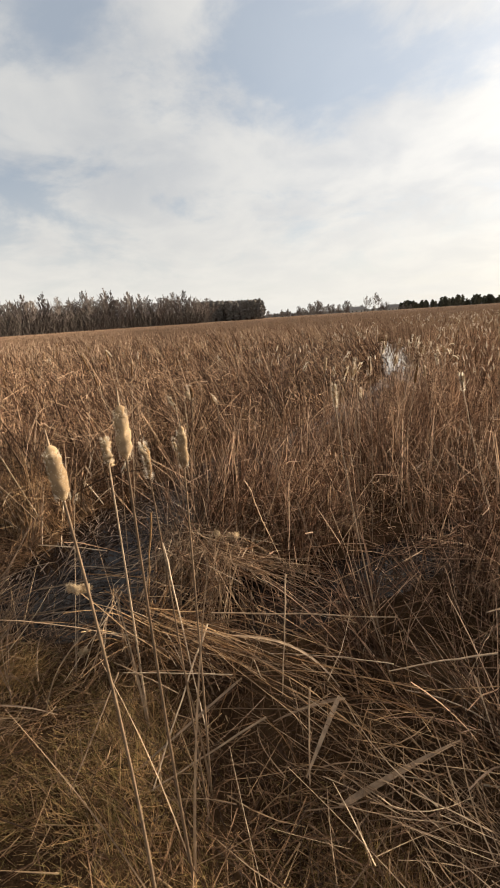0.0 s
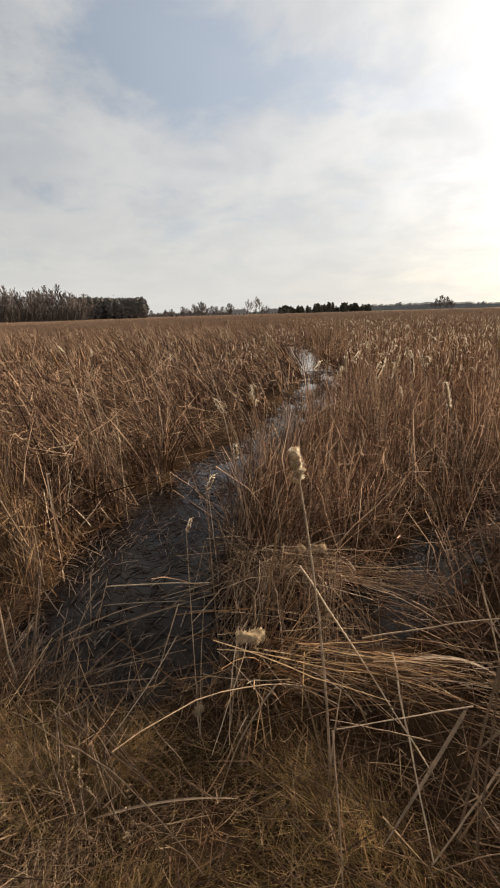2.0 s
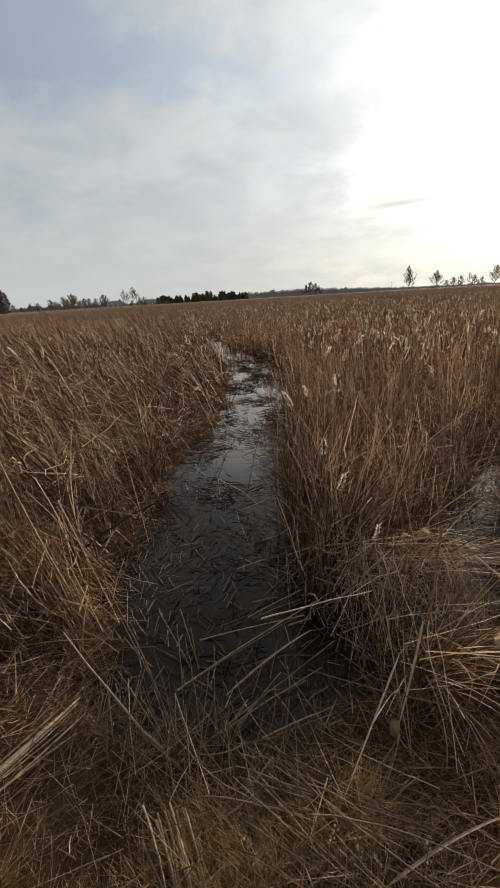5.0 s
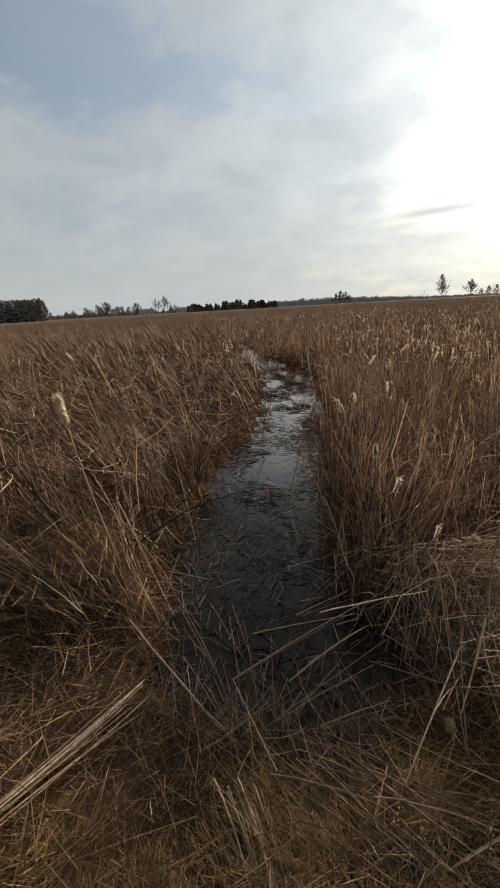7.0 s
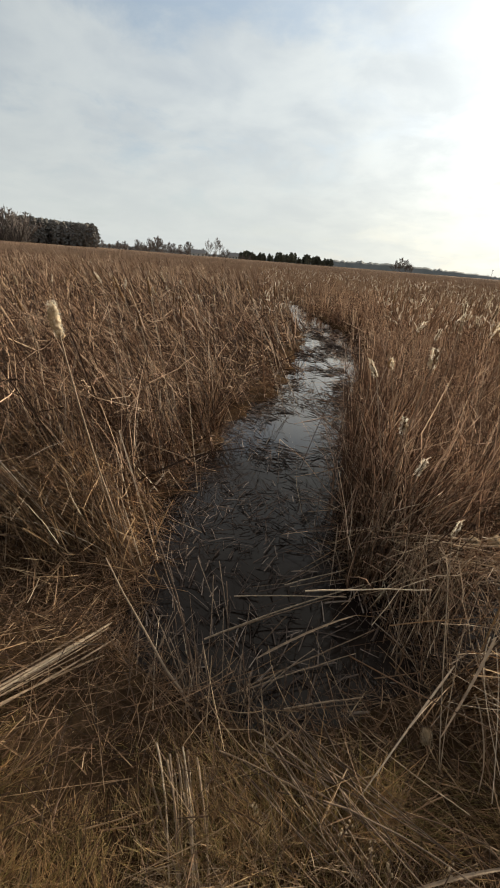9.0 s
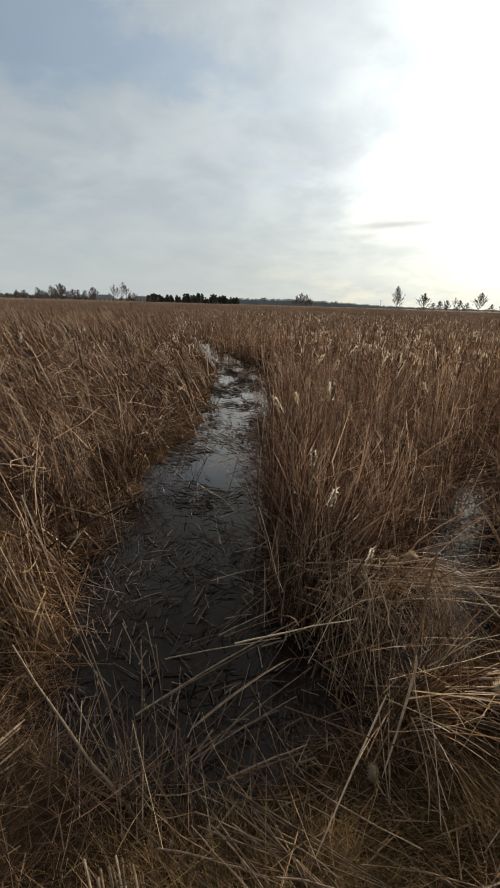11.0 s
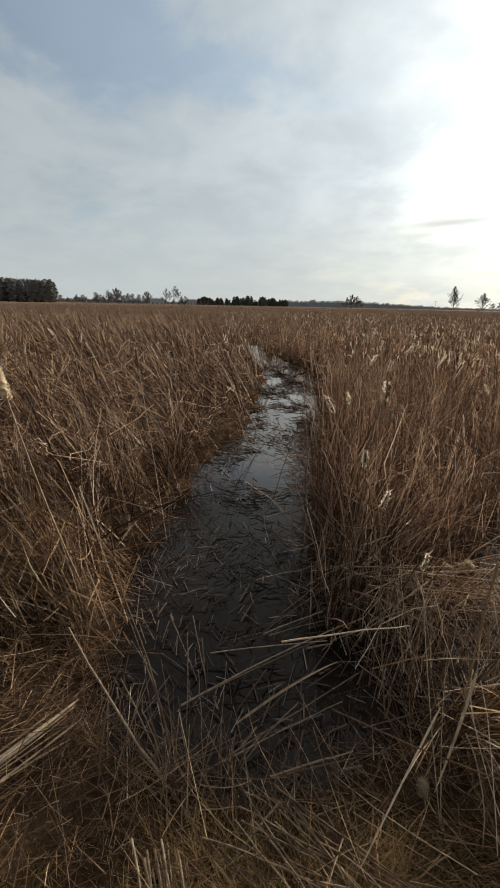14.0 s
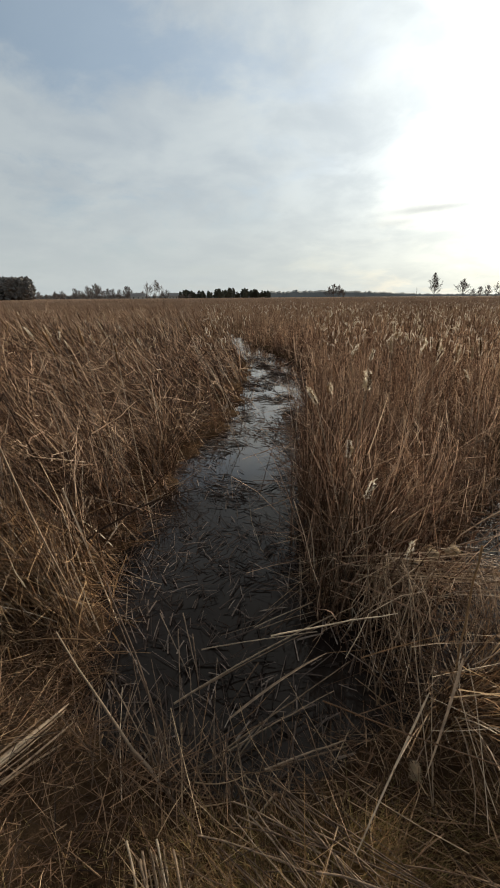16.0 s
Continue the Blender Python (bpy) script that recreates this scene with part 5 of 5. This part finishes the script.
fallen_stalk([(1.16, 1.61, 0.83), (1.14, 1.58, 0.57), (1.10, 1.50, 0.08)], 0.006, "dark upright reed stem beside the flattened reeds", SEED_BROWN)
for i in range(5):
    fallen_stalk([(1.04 + rs.gauss(0, 0.03), 1.44 + rs.gauss(0, 0.03), 0.42 + 0.07 * rs.random()), (1.10 + rs.gauss(0, 0.05), 1.34 + rs.gauss(0, 0.04), 0.42), (1.16 + rs.gauss(0, 0.09), 1.20 + rs.gauss(0, 0.06), 0.20)], 0.0028, "golden bent reed stem arching over the bank")
for i in range(34):
    o, q, w = rs.gauss(0, 0.09), rs.uniform(0, 0.15), rs.gauss(0, 0.06)
    fallen_stalk([(0.36 + o + 0.5 * q, 1.08 + 0.6 * o - q + w, 0.19 + 0.02 * rs.random()), (0.56 + o + rs.gauss(0, 0.02), 0.99 + 0.4 * o - q + rs.gauss(0, 0.02), 0.215 + 0.025 * rs.random()), (0.76 + o + rs.gauss(0, 0.08), 0.91 + 0.3 * o - q - w, 0.19 + 0.02 * rs.random())], rs.uniform(0.002, 0.0038), "dull brown straw lying in a sheaf on the bank", STEM)
fallen_stalk([(0.41, 1.17, 0.16), (0.69, 1.29, 0.19)], 0.005)
for i in range(18):
    o, q = rs.gauss(0, 0.05), rs.gauss(0, 0.03)
    fallen_stalk([(0.12 + o, 0.90 + q - 0.05 * rs.random(), 0.195 + 0.035 * rs.random()), (0.19 + 0.7 * o, 0.77 + q, 0.235), (0.28 + 0.6 * o + rs.gauss(0, 0.015), 0.60 + 0.6 * q, 0.215)], rs.uniform(0.0028, 0.0052), "short cut straw stub on the bank", STRAW)
fallen_stalk([(0.21, 0.81, 0.15), (0.41, 1.11, 0.12)], 0.005)
fallen_stalk([(1.55, 1.57, 0.42), (2.28, 2.00, 0.41)], 0.005)
flat_leaf([(1.69, 1.48, 0.42), (1.96, 1.69, 0.42), (2.16, 1.65, 0.26)], 0.016)
flat_leaf([(2.20, 1.56, 0.32), (2.20, 1.44, 0.28), (2.19, 1.31, 0.18)], 0.018)
flat_leaf([(2.32, 1.30, 0.16), (2.45, 1.47, 0.22), (2.61, 1.67, 0.26)], 0.022)
flat_leaf([(2.22, 1.57, 0.31), (2.12, 1.50, 0.30), (2.00, 1.39, 0.23)], 0.016)
LEAN = "pale reed stalk leaning out over the bank"
fallen_stalk([(1.36, 1.29, 0.38), (1.20, 0.86, 0.80), (1.12, 0.57, 0.84)], 0.0031, LEAN)
fallen_stalk([(1.28, 1.56, 0.72), (1.83, 1.20, 0.27)], 0.005, LEAN)
fallen_stalk([(1.51, 1.08, 0.47), (1.60, 0.78, 0.27)], 0.004, LEAN)
fallen_stalk([(2.67, 2.07, 0.35), (2.33, 1.74, 0.36)], 0.005)
fallen_stalk([(2.61, 1.90, 0.35), (2.72, 1.80, 0.16)], 0.0045, LEAN)
flat_leaf([(1.92, 1.32, 0.46), (1.83, 1.17, 0.37), (1.69, 0.97, 0.22)], 0.012)
fallen_stalk([(1.67, 1.42, 0.52), (1.82, 0.94, 0.27)], 0.0048, LEAN)
fallen_stalk([(2.06, 1.27, 0.41), (1.82, 0.94, 0.27)], 0.0048, LEAN)
flat_leaf([(0.29, 1.16, 0.39), (0.47, 1.28, 0.49), (0.61, 1.36, 0.51)], 0.010)
fallen_stalk([(1.96, 1.59, 0.76), (2.06, 1.38, 0.41)], 0.004, LEAN)
fallen_stalk([(2.15, 1.42, 0.46), (2.23, 1.26, 0.24)], 0.005, LEAN)
fallen_stalk([(0.41, 1.37, 0.55), (0.87, 1.51, 0.58)], 0.004)
flat_leaf([(0.79, 0.76, 0.16), (1.02, 0.88, 0.22), (1.23, 0.94, 0.22)], 0.009)
flat_leaf([(0.95, 1.13, 0.77), (0.92, 1.08, 0.64), (0.87, 1.03, 0.44)], 0.008, "bright pale leaf blade standing among the reeds")
fallen_stalk([(1.32, 1.10, 0.57), (1.21, 0.96, 0.45), (1.17, 0.92, 0.20)], 0.004)


def tussock(x, y, count, height, label, az0, spread, arch=1.0, material=REED, foot=0.05, lean=0.0):
    """One clump of stems from a common foot, arching outwards."""
    root = new("reed_tussock")
    b = np.stack([rng.normal(x, foot, count), rng.normal(y, 0.8 * foot, count), np.full(count, 0.06)], 1)
    az = rng.normal(az0, spread, count)
    k = count // 2
    h = height * rng.uniform(0.6, 1.1, count)
    blades = strands(b[:k], az[:k], lean + arch * np.abs(rng.normal(0.3, 0.25, k)), h[:k], rng.uniform(0.004, 0.008, k), 7, arch * rng.uniform(0.4, 2.0, k))
    stalks = strands(b[k:], az[k:], lean + arch * np.abs(rng.normal(0.25, 0.2, count - k)), h[k:], rng.uniform(0.004, 0.007, count - k), 7, arch * rng.uniform(0.2, 1.4, count - k), None, 0.6, True)
    heap = Heap()
    for (v, f), name, sides in ((blades, "leaf", 2), (stalks, "stem", 3)):
        ring = 24
        own = 10
        one = np.arange(ring).reshape(8, 3)
        faces = np.concatenate([np.stack([one[:-1, q], one[:-1, (q + 1) % 3], one[1:, (q + 1) % 3], one[1:, q]], -1) for q in range(sides)])
        for q in range(own):
            part(name, mesh_from(name, v[q * ring:(q + 1) * ring], faces, REED_SINGLE), root)
        rest = v[own * ring:]
        n = len(rest) // ring
        heap.add((rest, (faces[None] + (np.arange(n) * ring)[:, None, None]).reshape(-1, 4)))
    tagged(part("undergrowth", mesh_from("undergrowth", np.concatenate(heap.v), np.concatenate(heap.f), material), root), kind="stuff")
    return tagged(root, label, "tussock", group="tussocks at the bank")


tussock(1.11, 1.51, 110, 0.62, "golden reed tussock arching over the bank", -0.6, 0.9, 1.1, GOLD)
tussock(1.08, 2.06, 56, 0.75, "grey-brown reed tussock drooping into the water", -1.7, 0.8, 0.6, REED_GLARE, 0.12)
tussock(0.87, 2.28, 100, 0.88, "brown reed tussock at the channel edge", -0.6, 1.2, 0.45, REED_GLARE, 0.12)
tussock(0.78, 2.77, 100, 0.92, "upright brown reed tussock at the channel edge", 0.0, 1.4, 0.38, REED_GLARE, 0.13)
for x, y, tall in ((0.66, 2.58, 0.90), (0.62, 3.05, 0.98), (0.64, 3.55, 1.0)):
    tussock(x, y, 80, tall, "wispy reed tussock standing out over the channel", 0.6, 1.6, 0.35, REED_GLARE, 0.11)
tussock(-0.62, 1.78, 100, 0.60, "bright golden straight bundle of reeds at the channel edge", 2.45, 0.12, 0.14, GOLD, 0.035, 0.72)
tussock(-0.84, 1.86, 90, 0.75, "golden reed tussock bent back from the channel edge", 2.8, 0.30, 0.30, GOLD, 0.08, 0.80)
tussock(-0.92, 2.25, 110, 0.80, "tawny reed tussock pushed over beside the channel", 2.6, 0.5, 0.45, REED, 0.12, 0.35)
tussock(-0.98, 2.85, 120, 0.90, "tawny reed tussock with bent tips at the water", 2.5, 0.6, 0.5, REED, 0.10, 0.3)
tussock(-0.86, 3.90, 120, 0.95, "brown reed tussock beside the channel", 2.0, 1.0, 0.7)
tussock(1.58, 1.62, 60, 0.42, "low brown tussock among flattened reeds", 3.2, 0.7, 0.7, REED, 0.08, 0.6)
tussock(2.16, 1.99, 80, 0.60, "brown reed tussock behind flattened straw", 2.8, 0.9, 0.7, REED_GLARE, 0.10, 0.4)
tussock(2.76, 1.87, 80, 0.60, "brown reed tussock near the bank", 2.9, 0.9, 0.7, REED_GLARE, 0.10, 0.4)


def sheaves():
    """Bundles of stems pushed over together along the west edge of the channel and in the bed behind it."""
    r = random.Random(17)
    for i in range(18):
        y = 1.74 + 1.9 * (i / 17) ** 1.2
        edge = float(np.interp(y, CH_Y, CH_L))
        x = edge - 0.10 - (0.0, 0.32, 0.70)[i % 3] - 0.18 * r.random()
        near = i < 9
        tussock(x, y + 0.1 * r.random(), 64, r.uniform(0.75, 1.0), "golden bundle of reeds pushed over beside the channel" if near else "brown bundle of reeds pushed over in the bed",
                r.gauss(2.70, 0.25), 0.16, 0.30, GOLD if near else REED, 0.035, r.uniform(0.35, 1.0))


sheaves()


def hanging_skirt(count, x0, x1, y, z0, z1, material, label, reach=(0.22, 0.62), droop=(1.2, 2.0)):
    """Stems that hang from the edge of flattened reeds, between x0 and x1, down towards the bank."""
    heap = Heap()
    b = np.stack([rng.uniform(x0, x1, count), rng.normal(y, 0.06, count), rng.uniform(z0, z1, count)], 1)
    for sel, closed in ((slice(0, count // 2), True), (slice(count // 2, count), False)):
        m = len(b[sel])
        ang = rng.uniform(*droop, m)[:, None] + np.linspace(0, 1, 5)[None] * rng.uniform(0.0, 0.6, m)[:, None] + rng.normal(0, 0.09, (m, 5))
        az = rng.normal(-1.5, 0.8, m)[:, None] + rng.normal(0, 0.18, (m, 5))
        steps = rng.uniform(*reach, m)[:, None] * rng.dirichlet(np.full(5, 6.0), m)
        heap.add(broken_strands(b[sel], az, ang, steps, rng.uniform(0.0025, 0.0055, m), 0.5, closed, rng.normal(0, 0.3, m)))
    tagged(heap.thing("hanging_reeds", material), label, "reeds", kind="stuff")


hanging_skirt(170, 0.82, 1.42, 1.93, 0.34, 0.56, BLEACHED, "pale grey-brown reed stems hanging over the dark water", (0.25, 0.6), (1.7, 2.7))
hanging_skirt(80, -2.40, -1.30, 1.70, 0.22, 0.50, GOLD, "golden bent reed stems drooping over the bank", (0.25, 0.55))


def fallen_head(x, y, z, length, az, label="shed pale cattail wool lying on the flattened reeds"):
    """A burst head that came down: a lump of wool with loose hairs, lying on its side."""
    root = new("fallen_seed_head")
    d = Vector((math.cos(az), math.sin(az), 0.1))
    seed = int(1000 * x + 100 * y)
    part("wool", mesh_from("wool", *rotated_to(lumpy_head(length, 0.0135, 1.0, seed, 12, 12), (0, 0, 0), d), WOOL, True), root)
    part("loose_hair", mesh_from("loose_hair", *rotated_to(fuzz(900, length, 0.0135, 0.012), (0, 0, 0), d), WOOL), root)
    root.matrix_basis = Matrix.Translation((x, y, z))
    return tagged(root, label, "seed head", group="fallen seed heads")


fallen_head(1.22, 2.10, 0.48, 0.055, 0.3)
fallen_head(1.28, 2.10, 0.48, 0.05, 1.9)
fallen_head(1.18, 2.07, 0.48, 0.05, 2.6)
fallen_head(1.17, 1.12, 0.70, 0.085, 0.1)
fallen_head(1.21, 1.15, 0.69, 0.05, 0.4)
fallen_head(0.92, 1.22, 0.14, 0.05, 1.4, "small withered tan seed head on the bank")


def scatter_stalks():
    """More single stalks strewn over the flattened reeds and the water edge."""
    r = random.Random(31)
    for cx, cy, sx, sy, z, az, count in ((1.25, 1.95, 0.35, 0.2, 0.50, 2.8, 16), (1.45, 1.16, 0.28, 0.10, 0.58, 2.95, 10), (2.3, 1.6, 0.45, 0.2, 0.40, 3.0, 14), (-1.0, 1.7, 0.3, 0.22, 0.42, 2.2, 14), (0.3, 1.2, 0.5, 0.08, 0.10, 2.6, 6)):
        for _ in range(count):
            x, y, a, ln = r.gauss(cx, sx), r.gauss(cy, sy), az + r.gauss(0, 0.6), r.uniform(0.15, 0.5)
            top = max(0.06, z * math.exp(-((x - cx) / (2.2 * sx)) ** 2 - ((y - cy) / (2.4 * sy)) ** 2)) + 0.02
            dx, dy = math.cos(a) * ln / 2, math.sin(a) * ln / 2
            tip = r.uniform(-0.12, 0.10) * ln
            fallen_stalk([(x - dx, y - dy, max(0.03, top - tip)), (x + r.gauss(0, 0.02), y + r.gauss(0, 0.02), top + 0.01), (x + dx, y + dy, max(0.03, top + tip))], r.uniform(0.0014, 0.0028))


scatter_stalks()


def seed_weed(x, y, height, lean, az, label):
    """A dead weed stem with small pale seed tufts along its upper part."""
    r = random.Random(int(1000 * x + 700 * y))
    root = new("seed_weed")
    pts = [Vector((math.cos(az) * lean * t * t, math.sin(az) * lean * t * t, height * t)) for t in (0, 0.25, 0.5, 0.75, 1)]
    part("stem", mesh_from("stem", *tube(pts, [0.0022, 0.002, 0.0018, 0.0014, 0.0008], 5), STEM, True), root)
    for i in range(9):
        t = 0.45 + 0.55 * (i + r.random()) / 9
        k = min(int(t * 4), 3)
        p = pts[k].lerp(pts[k + 1], t * 4 - k)
        a = r.uniform(0, 6.28)
        d = Vector((math.cos(a), math.sin(a), r.uniform(0.2, 1.0))).normalized()
        part("seed_tuft", mesh_from("seed_tuft", *rotated_to(lumpy_head(r.uniform(0.005, 0.009), r.uniform(0.002, 0.0032), 0.6, i + 3, 6, 5), p + d * 0.005, d), WOOL, True), root)
    root.matrix_basis = Matrix.Translation((x, y, float(ground_height(np.array(x), np.array(y))) - 0.01))
    return tagged(root, label, "weed", group="seeding weeds on the bank")


for x, y, h, lean, az in ((0.63, 0.82, 0.13, 0.03, 0.4), (0.72, 0.79, 0.15, 0.02, 2.0), (0.78, 0.80, 0.12, 0.03, 4.0), (0.90, 0.79, 0.17, 0.02, 1.0), (0.95, 0.74, 0.12, 0.03, 5.0), (0.40, 0.80, 0.10, 0.02, 3.0)):
    seed_weed(x, y, h, lean, az, "small dead weed with white seed tufts on the bank")
fallen_stalk([(0.58, 0.88, 0.24), (0.85, 0.86, 0.30), (1.22, 0.72, 0.24)], 0.0036, "thin creeping brown stem lying over the bank grass", STEM)
